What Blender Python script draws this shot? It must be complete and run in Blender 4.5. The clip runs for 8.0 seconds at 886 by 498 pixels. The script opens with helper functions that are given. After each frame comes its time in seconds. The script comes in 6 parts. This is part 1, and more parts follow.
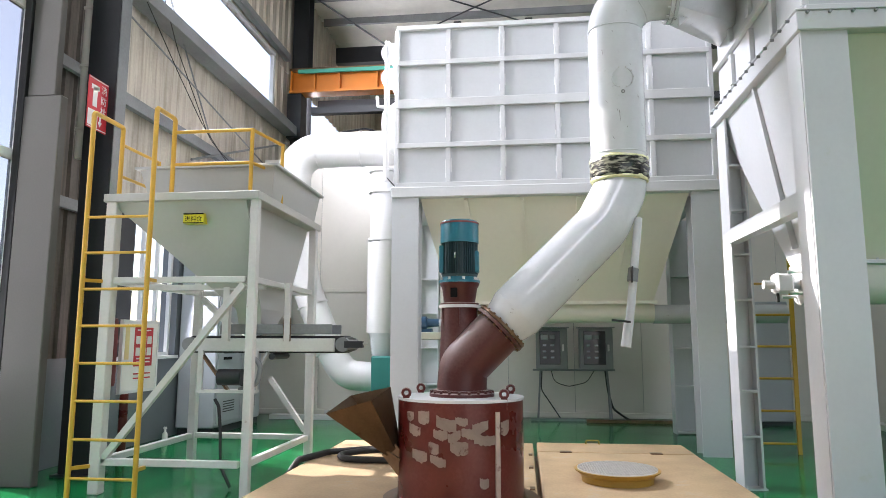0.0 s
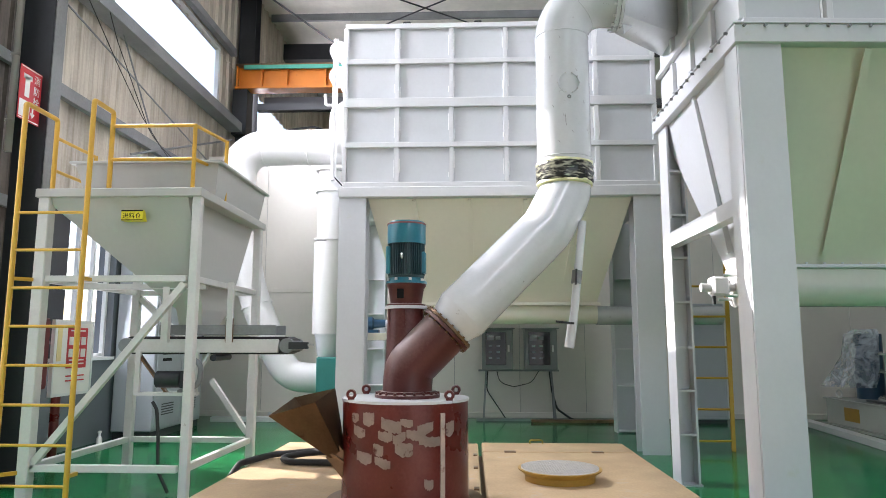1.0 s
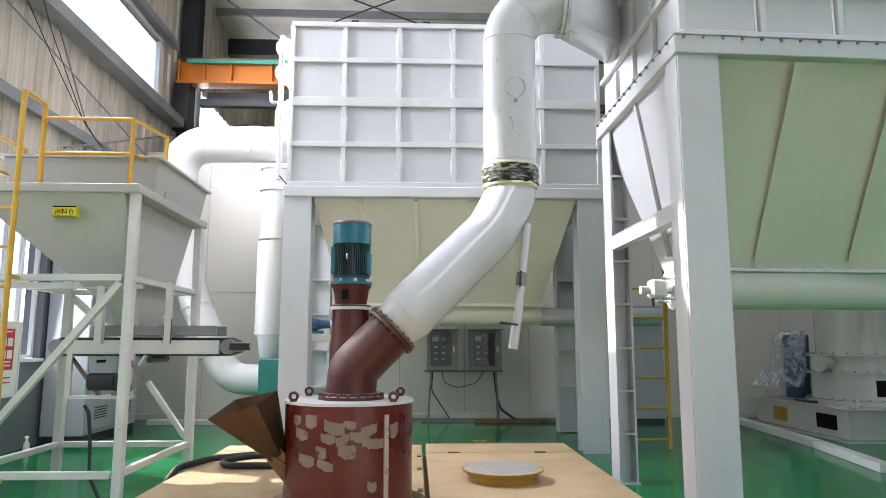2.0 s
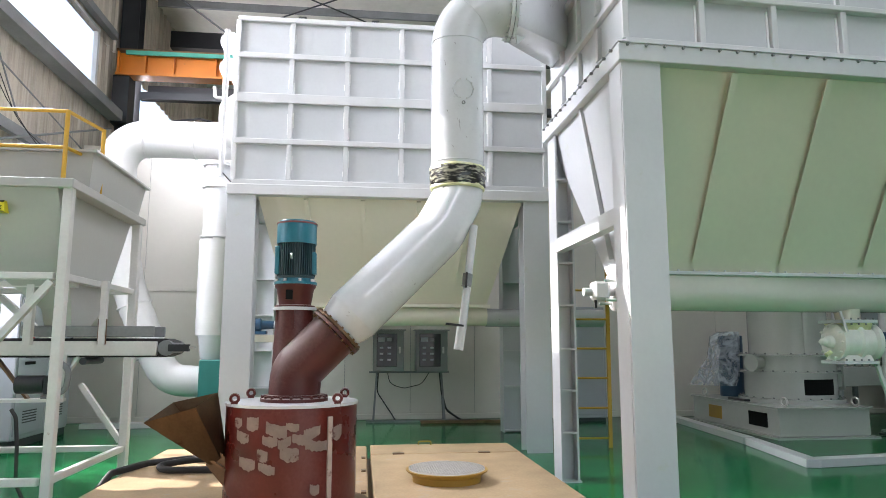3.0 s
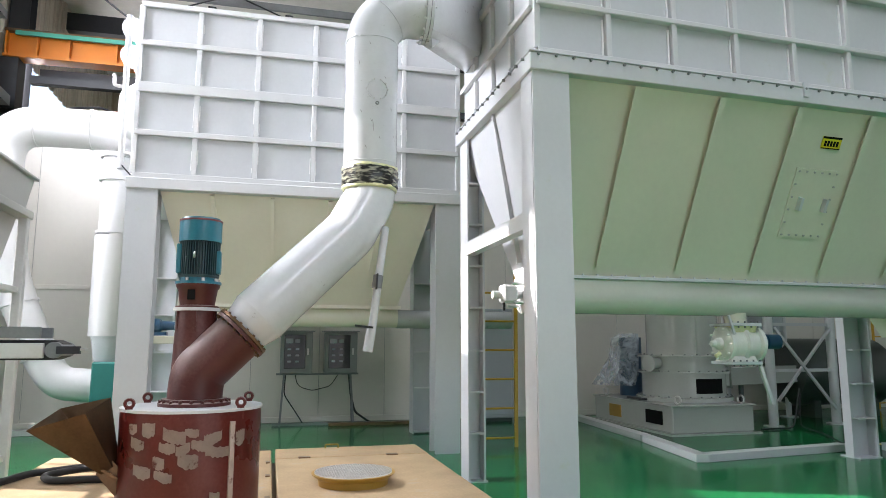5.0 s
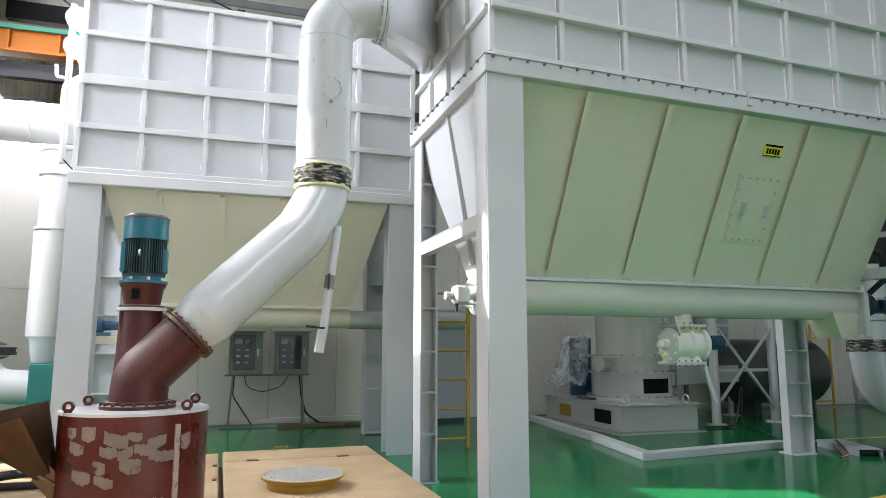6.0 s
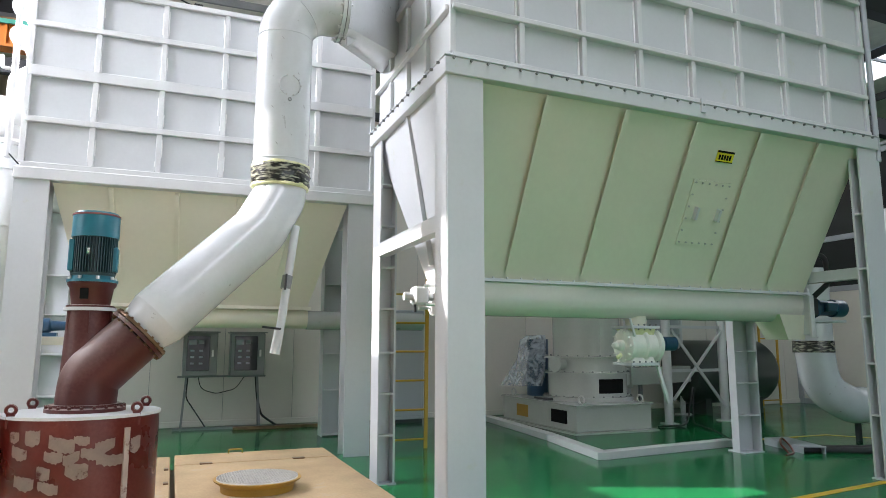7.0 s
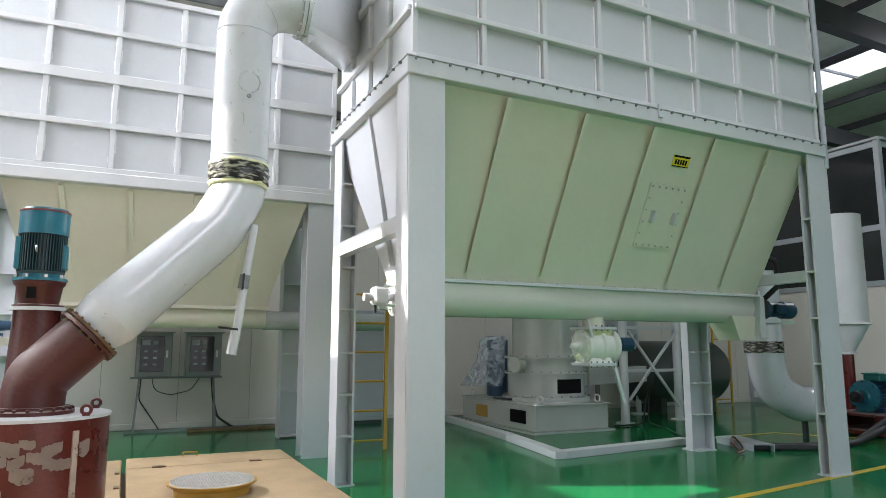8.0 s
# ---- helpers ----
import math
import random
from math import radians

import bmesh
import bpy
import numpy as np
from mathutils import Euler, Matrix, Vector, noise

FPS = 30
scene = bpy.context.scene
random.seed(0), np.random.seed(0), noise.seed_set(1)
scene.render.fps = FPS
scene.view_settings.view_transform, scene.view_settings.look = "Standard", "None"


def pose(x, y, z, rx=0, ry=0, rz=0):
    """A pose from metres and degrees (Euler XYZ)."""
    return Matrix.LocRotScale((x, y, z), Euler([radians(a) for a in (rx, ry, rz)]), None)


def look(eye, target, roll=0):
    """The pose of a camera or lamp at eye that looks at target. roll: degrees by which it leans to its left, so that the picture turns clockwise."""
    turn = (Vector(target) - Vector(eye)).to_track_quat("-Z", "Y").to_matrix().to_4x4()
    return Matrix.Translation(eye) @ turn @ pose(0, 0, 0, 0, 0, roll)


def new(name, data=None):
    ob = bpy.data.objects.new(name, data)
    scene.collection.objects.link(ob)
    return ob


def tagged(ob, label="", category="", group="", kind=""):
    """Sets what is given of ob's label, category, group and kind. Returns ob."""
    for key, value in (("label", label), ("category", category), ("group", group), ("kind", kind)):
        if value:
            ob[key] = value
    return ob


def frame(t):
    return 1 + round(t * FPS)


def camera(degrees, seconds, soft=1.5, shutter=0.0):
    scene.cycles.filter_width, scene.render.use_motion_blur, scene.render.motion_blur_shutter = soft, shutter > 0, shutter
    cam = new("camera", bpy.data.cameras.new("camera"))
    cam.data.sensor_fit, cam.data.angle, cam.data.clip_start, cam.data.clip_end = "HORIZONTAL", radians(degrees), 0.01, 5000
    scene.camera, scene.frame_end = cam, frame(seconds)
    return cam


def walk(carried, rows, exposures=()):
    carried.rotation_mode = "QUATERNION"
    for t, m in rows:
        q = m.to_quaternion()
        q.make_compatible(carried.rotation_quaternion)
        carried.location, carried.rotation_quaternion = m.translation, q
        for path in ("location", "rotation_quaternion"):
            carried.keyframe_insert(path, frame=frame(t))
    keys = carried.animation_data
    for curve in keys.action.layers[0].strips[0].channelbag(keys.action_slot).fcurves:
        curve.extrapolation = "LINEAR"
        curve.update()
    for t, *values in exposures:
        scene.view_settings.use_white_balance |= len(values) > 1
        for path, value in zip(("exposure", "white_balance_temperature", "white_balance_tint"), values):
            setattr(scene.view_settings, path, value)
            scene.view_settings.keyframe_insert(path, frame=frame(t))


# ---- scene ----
cam = camera(66.4, 8.0, soft=0.6)
PATH = [
    (0.0, pose(0.000, 0.000, 1.300, 97.81, -0.08, 6.75)),
    (0.5, pose(0.003, 0.001, 1.302, 97.83, -0.08, 4.62)),
    (1.0, pose(0.007, 0.003, 1.304, 97.86, -0.07, 2.31)),
    (1.5, pose(0.010, 0.004, 1.306, 97.90, -0.06, 0.10)),
    (3.0, pose(0.021, 0.009, 1.311, 97.97, -0.03, -6.72)),
    (3.5, pose(0.024, 0.010, 1.313, 97.99, -0.02, -8.55)),
    (4.0, pose(0.028, 0.012, 1.315, 98.02, -0.02, -10.44)),
    (4.5, pose(0.031, 0.013, 1.317, 98.04, -0.03, -12.23)),
    (6.0, pose(0.041, 0.018, 1.322, 98.09, -0.03, -18.11)),
    (6.5, pose(0.045, 0.019, 1.324, 98.12, -0.05, -19.82)),
    (7.0, pose(0.048, 0.020, 1.326, 98.14, -0.05, -21.55)),
    (7.5, pose(0.052, 0.022, 1.328, 98.15, -0.05, -23.13)),
    (8.0, pose(0.055, 0.023, 1.329, 98.17, -0.06, -24.86)),
]
walk(cam, PATH, [(0.0, 1.29, 6400, 18.5), (8.0, 1.33, 6400, 16.5)])

# ---- light: sun, sky light at seen openings, and two added fill lamps ----
SUN_FROM = Vector((-1.0, 0.42, 0.68)).normalized()
world = bpy.data.worlds.new("sky")
scene.world = world
world.use_nodes = True
wn = world.node_tree.nodes
sky = wn.new("ShaderNodeTexSky")
sky.sky_type = "NISHITA"
sky.sun_disc = False
sky.sun_elevation = math.asin(SUN_FROM.z)
sky.sun_rotation = math.atan2(SUN_FROM.x, SUN_FROM.y)
wn["Background"].inputs["Strength"].default_value = 0.15
world.node_tree.links.new(sky.outputs[0], wn["Background"].inputs["Color"])

sun = new("sun", bpy.data.lights.new("sun", "SUN"))
sun.data.energy, sun.data.angle, sun.data.color = 5.0, radians(0.6), (1.0, 0.95, 0.86)
sun.matrix_world = look(SUN_FROM * 30, (0, 0, 0))


def daylight(name, eye, target, sx, sy, watts, color=(0.955, 0.965, 1.0)):
    """Area lamp for sky light at an opening, also used for the two added fills."""
    lamp = new(name, bpy.data.lights.new(name, "AREA"))
    lamp.data.shape, lamp.data.size, lamp.data.size_y = "RECTANGLE", sx, sy
    lamp.data.energy, lamp.data.color = watts, color
    lamp.matrix_world = look(eye, target)
    return lamp


daylight("high_window_daylight", (-4.7, 7.7, 6.35), (0.5, 7.7, 6.0), 3.6, 1.2, 435, (0.915, 0.955, 1.0))
daylight("door_daylight", (-4.8, 4.6, 2.9), (0.0, 4.6, 2.6), 2.3, 5.0, 26)
daylight("low_window_daylight", (-4.7, 8.1, 2.0), (0.0, 8.1, 1.3), 2.0, 1.5, 26)
daylight("far_window_daylight", (-4.7, 16.5, 6.35), (0.5, 16.5, 6.3), 5.6, 1.2, 110)
# Added fill from behind the camera; the gate it stands for is assumed.
daylight("south_fill_lamp", (2.0, -8.6, 3.0), (1.5, 5.0, 3.0), 11.0, 5.6, 53)
daylight("east_skylight_daylight", (17.55, 8.0, 8.85), (16.5, 8.0, 0.0), 1.9, 10.0, 330)
# Added overhead fill; no skylight is known above this bay.
daylight("overhead_fill_lamp", (3.0, 0.2, 9.2), (3.0, 0.2, 0.0), 1.5, 11.0, 205)

# ---- materials ----
def mat(name, color, rough=0.5, metal=0.0, var=0.08, scale=3.0, bump=0.0, bscale=60.0, spots=None, streak=0.0,
        coat=0.0, rvar=0.1, per_piece=0.0, spec=0.5, dust=None):
    """Painted or plain surface: colour that drifts at two scales, uneven gloss, fine relief, optional stains."""
    m = bpy.data.materials.new(name)
    m.use_nodes = True
    nt = m.node_tree
    n, ln = nt.nodes, nt.links
    b = n["Principled BSDF"]
    co = n.new("ShaderNodeTexCoord")
    big = n.new("ShaderNodeTexNoise")
    big.inputs["Scale"].default_value, big.inputs["Detail"].default_value = scale, 6
    fine = n.new("ShaderNodeTexNoise")
    fine.inputs["Scale"].default_value, fine.inputs["Detail"].default_value = bscale, 4
    for t in (big, fine):
        ln.new(co.outputs["Object"], t.inputs["Vector"])
    add = n.new("ShaderNodeMath")
    add.operation = "MULTIPLY_ADD"
    add.inputs[1].default_value, add.inputs[2].default_value = 0.3, 0.0
    ln.new(fine.outputs["Fac"], add.inputs[0])
    su = n.new("ShaderNodeMath")
    su.operation = "MULTIPLY_ADD"
    su.inputs[1].default_value = 0.7
    ln.new(big.outputs["Fac"], su.inputs[0])
    ln.new(add.outputs[0], su.inputs[2])
    ramp = n.new("ShaderNodeValToRGB")
    c0 = [max(0.0, c * (1 - var)) for c in color]
    c1 = [min(1.0, c * (1 + var)) for c in color]
    ramp.color_ramp.elements[0].position, ramp.color_ramp.elements[1].position = 0.3, 0.7
    ramp.color_ramp.elements[0].color, ramp.color_ramp.elements[1].color = (*c0, 1), (*c1, 1)
    ln.new(su.outputs[0], ramp.inputs[0])
    out = ramp.outputs[0]
    if spots:
        scol, sscale, amount = spots
        sp = n.new("ShaderNodeTexNoise")
        sp.inputs["Scale"].default_value, sp.inputs["Detail"].default_value = sscale, 8
        sp.inputs["Roughness"].default_value = 0.7
        ln.new(co.outputs["Object"], sp.inputs["Vector"])
        sr = n.new("ShaderNodeValToRGB")
        sr.color_ramp.elements[0].position, sr.color_ramp.elements[1].position = 0.62 - amount, 0.7 - amount
        ln.new(sp.outputs["Fac"], sr.inputs[0])
        mx = n.new("ShaderNodeMixRGB")
        mx.inputs[2].default_value = (*scol, 1)
        ln.new(sr.outputs[0], mx.inputs[0])
        ln.new(out, mx.inputs[1])
        out = mx.outputs[0]
    if streak:
        mp = n.new("ShaderNodeMapping")
        mp.inputs["Scale"].default_value = (9.0, 9.0, 0.5)
        ln.new(co.outputs["Object"], mp.inputs["Vector"])
        st = n.new("ShaderNodeTexNoise")
        st.inputs["Scale"].default_value, st.inputs["Detail"].default_value = 2.0, 5
        ln.new(mp.outputs[0], st.inputs["Vector"])
        sr = n.new("ShaderNodeValToRGB")
        sr.color_ramp.elements[0].position, sr.color_ramp.elements[1].position = 0.45, 0.75
        sr.color_ramp.elements[0].color = (1, 1, 1, 1)
        g = 1 - streak
        sr.color_ramp.elements[1].color = (g, g * 0.97, g * 0.9, 1)
        ln.new(st.outputs["Fac"], sr.inputs[0])
        mx = n.new("ShaderNodeMixRGB")
        mx.blend_type = "MULTIPLY"
        mx.inputs[0].default_value = 1.0
        ln.new(out, mx.inputs[1])
        ln.new(sr.outputs[0], mx.inputs[2])
        out = mx.outputs[0]
    if per_piece:
        oi = n.new("ShaderNodeObjectInfo")
        hs = n.new("ShaderNodeHueSaturation")
        ma = n.new("ShaderNodeMath")
        ma.operation = "MULTIPLY_ADD"
        ma.inputs[1].default_value, ma.inputs[2].default_value = per_piece * 2, 1 - per_piece
        ln.new(oi.outputs["Random"], ma.inputs[0])
        ln.new(ma.outputs[0], hs.inputs["Value"])
        ln.new(out, hs.inputs["Color"])
        out = hs.outputs[0]
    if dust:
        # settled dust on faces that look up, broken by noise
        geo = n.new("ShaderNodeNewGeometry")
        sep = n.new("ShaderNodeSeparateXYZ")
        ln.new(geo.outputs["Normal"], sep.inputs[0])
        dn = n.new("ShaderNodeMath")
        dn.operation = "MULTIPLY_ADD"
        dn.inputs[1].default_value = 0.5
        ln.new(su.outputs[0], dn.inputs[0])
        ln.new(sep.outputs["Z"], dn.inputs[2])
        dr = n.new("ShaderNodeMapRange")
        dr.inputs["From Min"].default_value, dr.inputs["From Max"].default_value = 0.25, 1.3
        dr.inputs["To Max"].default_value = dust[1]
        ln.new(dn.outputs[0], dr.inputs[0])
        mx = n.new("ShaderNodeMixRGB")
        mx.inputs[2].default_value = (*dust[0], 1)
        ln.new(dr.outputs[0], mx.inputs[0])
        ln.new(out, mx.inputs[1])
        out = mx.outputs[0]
    ln.new(out, b.inputs["Base Color"])
    b.inputs["Metallic"].default_value = metal
    b.inputs["Specular IOR Level"].default_value = spec
    rr = n.new("ShaderNodeMath")
    rr.operation = "MULTIPLY_ADD"
    rr.inputs[1].default_value, rr.inputs[2].default_value = rvar, rough - rvar / 2
    ln.new(big.outputs["Fac"], rr.inputs[0])
    ln.new(rr.outputs[0], b.inputs["Roughness"])
    if coat:
        b.inputs["Coat Weight"].default_value, b.inputs["Coat Roughness"].default_value = coat, 0.08
    if bump:
        bp = n.new("ShaderNodeBump")
        bp.inputs["Strength"].default_value, bp.inputs["Distance"].default_value = bump, 0.004
        ln.new(su.outputs[0], bp.inputs["Height"])
        ln.new(bp.outputs[0], b.inputs["Normal"])
    return m


def glassy(name, color, rough, alpha_like):
    m = bpy.data.materials.new(name)
    m.use_nodes = True
    b = m.node_tree.nodes["Principled BSDF"]
    b.inputs["Base Color"].default_value = (*color, 1)
    b.inputs["Roughness"].default_value = rough
    b.inputs["Transmission Weight"].default_value = alpha_like
    b.inputs["IOR"].default_value = 1.3
    return m


M_FLOOR = mat("green_epoxy", (0.007, 0.165, 0.05), 0.14, var=0.22, scale=1.1, bump=0.09, bscale=14, rvar=0.2,
              spots=((0.012, 0.165, 0.06), 5.0, 0.02), spec=0.12)
M_GREY = mat("light_grey_paint", (0.545, 0.565, 0.585), 0.33, var=0.05, scale=1.6, bump=0.12, bscale=30, rvar=0.15,
             spots=((0.52, 0.54, 0.51), 3.0, 0.0))
M_RIB = mat("rib_paint", (0.60, 0.61, 0.62), 0.36, var=0.05, scale=3.0, bump=0.1, bscale=40)
M_SHEET = mat("hopper_sheet_paint", (0.67, 0.665, 0.55), 0.22, var=0.05, scale=1.0, bump=0.1, bscale=18, rvar=0.12)
M_CREAM = mat("cream_sheet_paint", (0.80, 0.775, 0.67), 0.36, var=0.04, scale=1.0, bump=0.1, bscale=18)
M_PIPE = mat("white_pipe_paint", (0.56, 0.58, 0.60), 0.17, var=0.06, scale=4.0, bump=0.15, bscale=35, rvar=0.18,
             spots=((0.16, 0.16, 0.14), 10.0, -0.015))
M_WHITE = mat("white_duct_paint", (0.62, 0.62, 0.615), 0.34, var=0.05, scale=2.0, bump=0.1, bscale=30)
M_WALL = mat("white_panel", (0.685, 0.655, 0.60), 0.42, var=0.04, scale=0.8, bump=0.06, bscale=12)
M_BROWN = mat("old_corrugated_sheet", (0.54, 0.485, 0.405), 0.5, var=0.18, scale=1.2, bump=0.15, bscale=30, streak=0.35)
M_STEEL = mat("dark_steel", (0.022, 0.024, 0.028), 0.5, var=0.3, scale=2.0, bump=0.2, bscale=40)
M_GIRT = mat("grey_girt_paint", (0.20, 0.21, 0.215), 0.5, var=0.2, scale=2.5, bump=0.15, bscale=40)
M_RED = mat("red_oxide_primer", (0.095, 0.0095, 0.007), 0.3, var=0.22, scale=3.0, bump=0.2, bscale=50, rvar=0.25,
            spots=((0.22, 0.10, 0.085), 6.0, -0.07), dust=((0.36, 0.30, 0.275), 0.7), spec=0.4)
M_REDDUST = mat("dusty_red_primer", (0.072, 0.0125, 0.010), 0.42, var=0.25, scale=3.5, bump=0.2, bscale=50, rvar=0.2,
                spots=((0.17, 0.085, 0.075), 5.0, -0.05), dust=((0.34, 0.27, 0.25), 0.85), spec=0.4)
M_PUTTY = mat("body_putty", (0.42, 0.34, 0.29), 0.75, var=0.16, scale=9.0, bump=0.2, bscale=70,
              spots=((0.11, 0.022, 0.018), 8.0, 0.035))
M_TEAL = mat("teal_motor_paint", (0.016, 0.15, 0.205), 0.34, var=0.12, scale=6.0, bump=0.12, bscale=60)
M_DKTEAL = mat("dark_teal_fins", (0.018, 0.05, 0.06), 0.45, var=0.2, scale=6.0)
M_YELLOW = mat("yellow_rail_paint", (0.58, 0.33, 0.03), 0.42, var=0.12, scale=5.0, bump=0.15, bscale=60,
               spots=((0.25, 0.15, 0.05), 14.0, -0.07))
M_BOARD = mat("dusty_board", (0.43, 0.31, 0.18), 0.62, var=0.24, scale=2.2, bump=0.25, bscale=45,
              spots=((0.45, 0.37, 0.27), 2.2, 0.02))
M_FRAME = mat("hopper_frame_paint", (0.60, 0.595, 0.58), 0.4, var=0.10, scale=3.0, bump=0.15, bscale=40,
              spots=((0.22, 0.14, 0.085), 7.0, -0.06))
M_HOPPER = mat("grey_hopper_paint", (0.42, 0.425, 0.40), 0.36, var=0.05, scale=1.5, bump=0.12, bscale=25)
M_ORANGE = mat("crane_orange", (0.62, 0.19, 0.015), 0.42, var=0.15, scale=2.0, spots=((0.2, 0.08, 0.02), 8.0, -0.05))
M_BLACK = mat("black_rubber", (0.016, 0.016, 0.017), 0.6, var=0.3, scale=8.0, bump=0.2)
M_RUST = mat("bare_rusty_steel", (0.16, 0.095, 0.05), 0.38, metal=0.55, var=0.3, scale=5.0, bump=0.15, bscale=50,
             spots=((0.10, 0.045, 0.02), 4.0, 0.02))
M_CHROME = mat("bright_steel", (0.62, 0.62, 0.60), 0.3, metal=0.9, var=0.1, scale=20.0)
M_BLUE = mat("blue_motor_paint", (0.014, 0.055, 0.105), 0.35, var=0.15, scale=6.0)
M_GREEN = mat("dark_green_fan_paint", (0.02, 0.17, 0.15), 0.42, var=0.15, scale=3.0)
M_PANEL = mat("grey_panel_enamel", (0.21, 0.23, 0.225), 0.35, var=0.08, scale=4.0, bump=0.08)
M_DADO = mat("blue_grey_dado", (0.14, 0.16, 0.18), 0.45, var=0.14, scale=1.5, bump=0.1)
M_CABINET = mat("cabinet_grey", (0.36, 0.39, 0.42), 0.4, var=0.05, scale=2.0)
M_ROOF = mat("roof_foil", (0.74, 0.72, 0.66), 0.5, var=0.12, scale=1.5, bump=0.4, bscale=8)
M_SIGNRED = mat("sign_red", (0.55, 0.02, 0.03), 0.4, var=0.06)
M_SIGNWHITE = mat("sign_white", (0.80, 0.79, 0.76), 0.4, var=0.04)
M_SIGNYELLOW = mat("sign_yellow", (0.72, 0.62, 0.02), 0.4, var=0.05)
# Black of print, and of plates painted as the shade inside openings.
M_INK_RECESS = mat("black_ink_and_recess", (0.008, 0.008, 0.008), 0.7, var=0.1, spec=0.1)
M_LINE = mat("floor_line_yellow", (0.62, 0.40, 0.02), 0.35, var=0.15, scale=6.0, spots=((0.25, 0.28, 0.03), 10.0, -0.06))
M_ALU = mat("window_aluminium", (0.72, 0.73, 0.73), 0.35, var=0.05)
M_FILM = mat("plastic_film", (0.74, 0.82, 0.92), 0.18, var=0.12, scale=6.0, bump=0.6, bscale=24)
fn, fl_ = M_FILM.node_tree.nodes, M_FILM.node_tree.links
clear, blend = fn.new("ShaderNodeBsdfTransparent"), fn.new("ShaderNodeMixShader")
crease, creased = fn.new("ShaderNodeTexNoise"), fn.new("ShaderNodeMapRange")
crease.inputs["Scale"].default_value, crease.inputs["Detail"].default_value, crease.inputs["Distortion"].default_value = 5.0, 5, 1.5
creased.inputs["From Min"].default_value, creased.inputs["From Max"].default_value = 0.4, 0.65
creased.inputs["To Min"].default_value, creased.inputs["To Max"].default_value = 0.20, 0.62
fl_.new(crease.outputs["Fac"], creased.inputs[0])
fl_.new(creased.outputs[0], blend.inputs[0])
fl_.new(clear.outputs[0], blend.inputs[1])
fl_.new(fn["Principled BSDF"].outputs[0], blend.inputs[2])
fl_.new(blend.outputs[0], fn["Material Output"].inputs["Surface"])
M_TANK = mat("dark_tank_paint", (0.05, 0.062, 0.055), 0.3, var=0.12, scale=3.0, bump=0.1, bscale=30)
M_SHEETLIGHT = bpy.data.materials.new("milky_roof_sheet")
M_SHEETLIGHT.use_nodes = True
tl = M_SHEETLIGHT.node_tree.nodes.new("ShaderNodeBsdfTranslucent")
tl.inputs["Color"].default_value = (0.85, 0.88, 0.88, 1)
M_SHEETLIGHT.node_tree.links.new(tl.outputs[0], M_SHEETLIGHT.node_tree.nodes["Material Output"].inputs["Surface"])
M_DIRTY = glassy("dusty_door_glass", (0.30, 0.315, 0.33), 0.12, 1.0)
M_DARKGLASS = mat("dark_booth_glass", (0.02, 0.024, 0.025), 0.05, var=0.1, rvar=0.02)

def wrapped(name, dark, pale):
    """Film wound round a joint: dark and pale turns that run level, glossy and creased."""
    m = mat(name, pale, 0.22, var=0.3, scale=10.0, bump=0.6, bscale=40)
    n, ln = m.node_tree.nodes, m.node_tree.links
    mp = n.new("ShaderNodeMapping")
    mp.inputs["Scale"].default_value = (6.0, 6.0, 24.0)
    co = n.new("ShaderNodeTexCoord")
    no = n.new("ShaderNodeTexNoise")
    no.inputs["Scale"].default_value, no.inputs["Detail"].default_value = 2.0, 6
    ra = n.new("ShaderNodeValToRGB")
    ra.color_ramp.elements[0].position, ra.color_ramp.elements[1].position = 0.47, 0.62
    ra.color_ramp.elements[0].color, ra.color_ramp.elements[1].color = (*dark, 1), (*pale, 1)
    ln.new(co.outputs["Object"], mp.inputs["Vector"])
    ln.new(mp.outputs[0], no.inputs["Vector"])
    ln.new(no.outputs["Fac"], ra.inputs[0])
    ln.new(ra.outputs[0], n["Principled BSDF"].inputs["Base Color"])
    return m


M_TAPE = wrapped("wrapped_film_tape", (0.018, 0.018, 0.016), (0.34, 0.34, 0.26))
M_PALEGREEN = mat("pale_yellow_film", (0.62, 0.63, 0.36), 0.3, var=0.25, scale=12.0, bump=0.5, bscale=40)
M_SCUFF = mat("bared_scrape", (0.12, 0.12, 0.105), 0.6, var=0.3, scale=30.0)
M_MESH = mat("grey_wire_mesh", (0.55, 0.53, 0.49), 0.5, var=0.15, scale=20.0)
M_OCHRE = mat("ochre_paint", (0.38, 0.22, 0.03), 0.5, var=0.15, scale=4.0)
M_MILL2 = mat("mid_grey_mill_paint", (0.50, 0.52, 0.49), 0.18, var=0.06, scale=2.0, bump=0.1, bscale=30)
M_JAMB = mat("grey_jamb_paint", (0.085, 0.08, 0.071), 0.5, var=0.14, scale=1.0, bump=0.1)
M_TROUGH = mat("trough_paint", (0.66, 0.635, 0.60), 0.12, var=0.05, scale=2.0, bump=0.08, bscale=25)
M_VALVE = mat("valve_cast_paint", (0.68, 0.69, 0.64), 0.38, var=0.10, scale=8.0, bump=0.3, bscale=60,
              spots=((0.60, 0.63, 0.36), 5.0, -0.04))
M_CLAD = mat("stained_dark_cladding", (0.11, 0.09, 0.072), 0.6, var=0.35, scale=1.5, bump=0.2, bscale=30, streak=0.5)
M_WELD = mat("white_weld_seam", (0.84, 0.85, 0.84), 0.5, var=0.06, scale=30.0, bump=0.5, bscale=90)

# ---- building helpers ----
ORIGIN = {}


def thing(name, at, label, category, group="", kind=""):
    """A top-level Empty at the base of a thing."""
    ob = new(name)
    ob.location = at
    ob.empty_display_size = 0.1
    ORIGIN[ob] = Vector(at)
    return tagged(ob, label, category, group, kind)


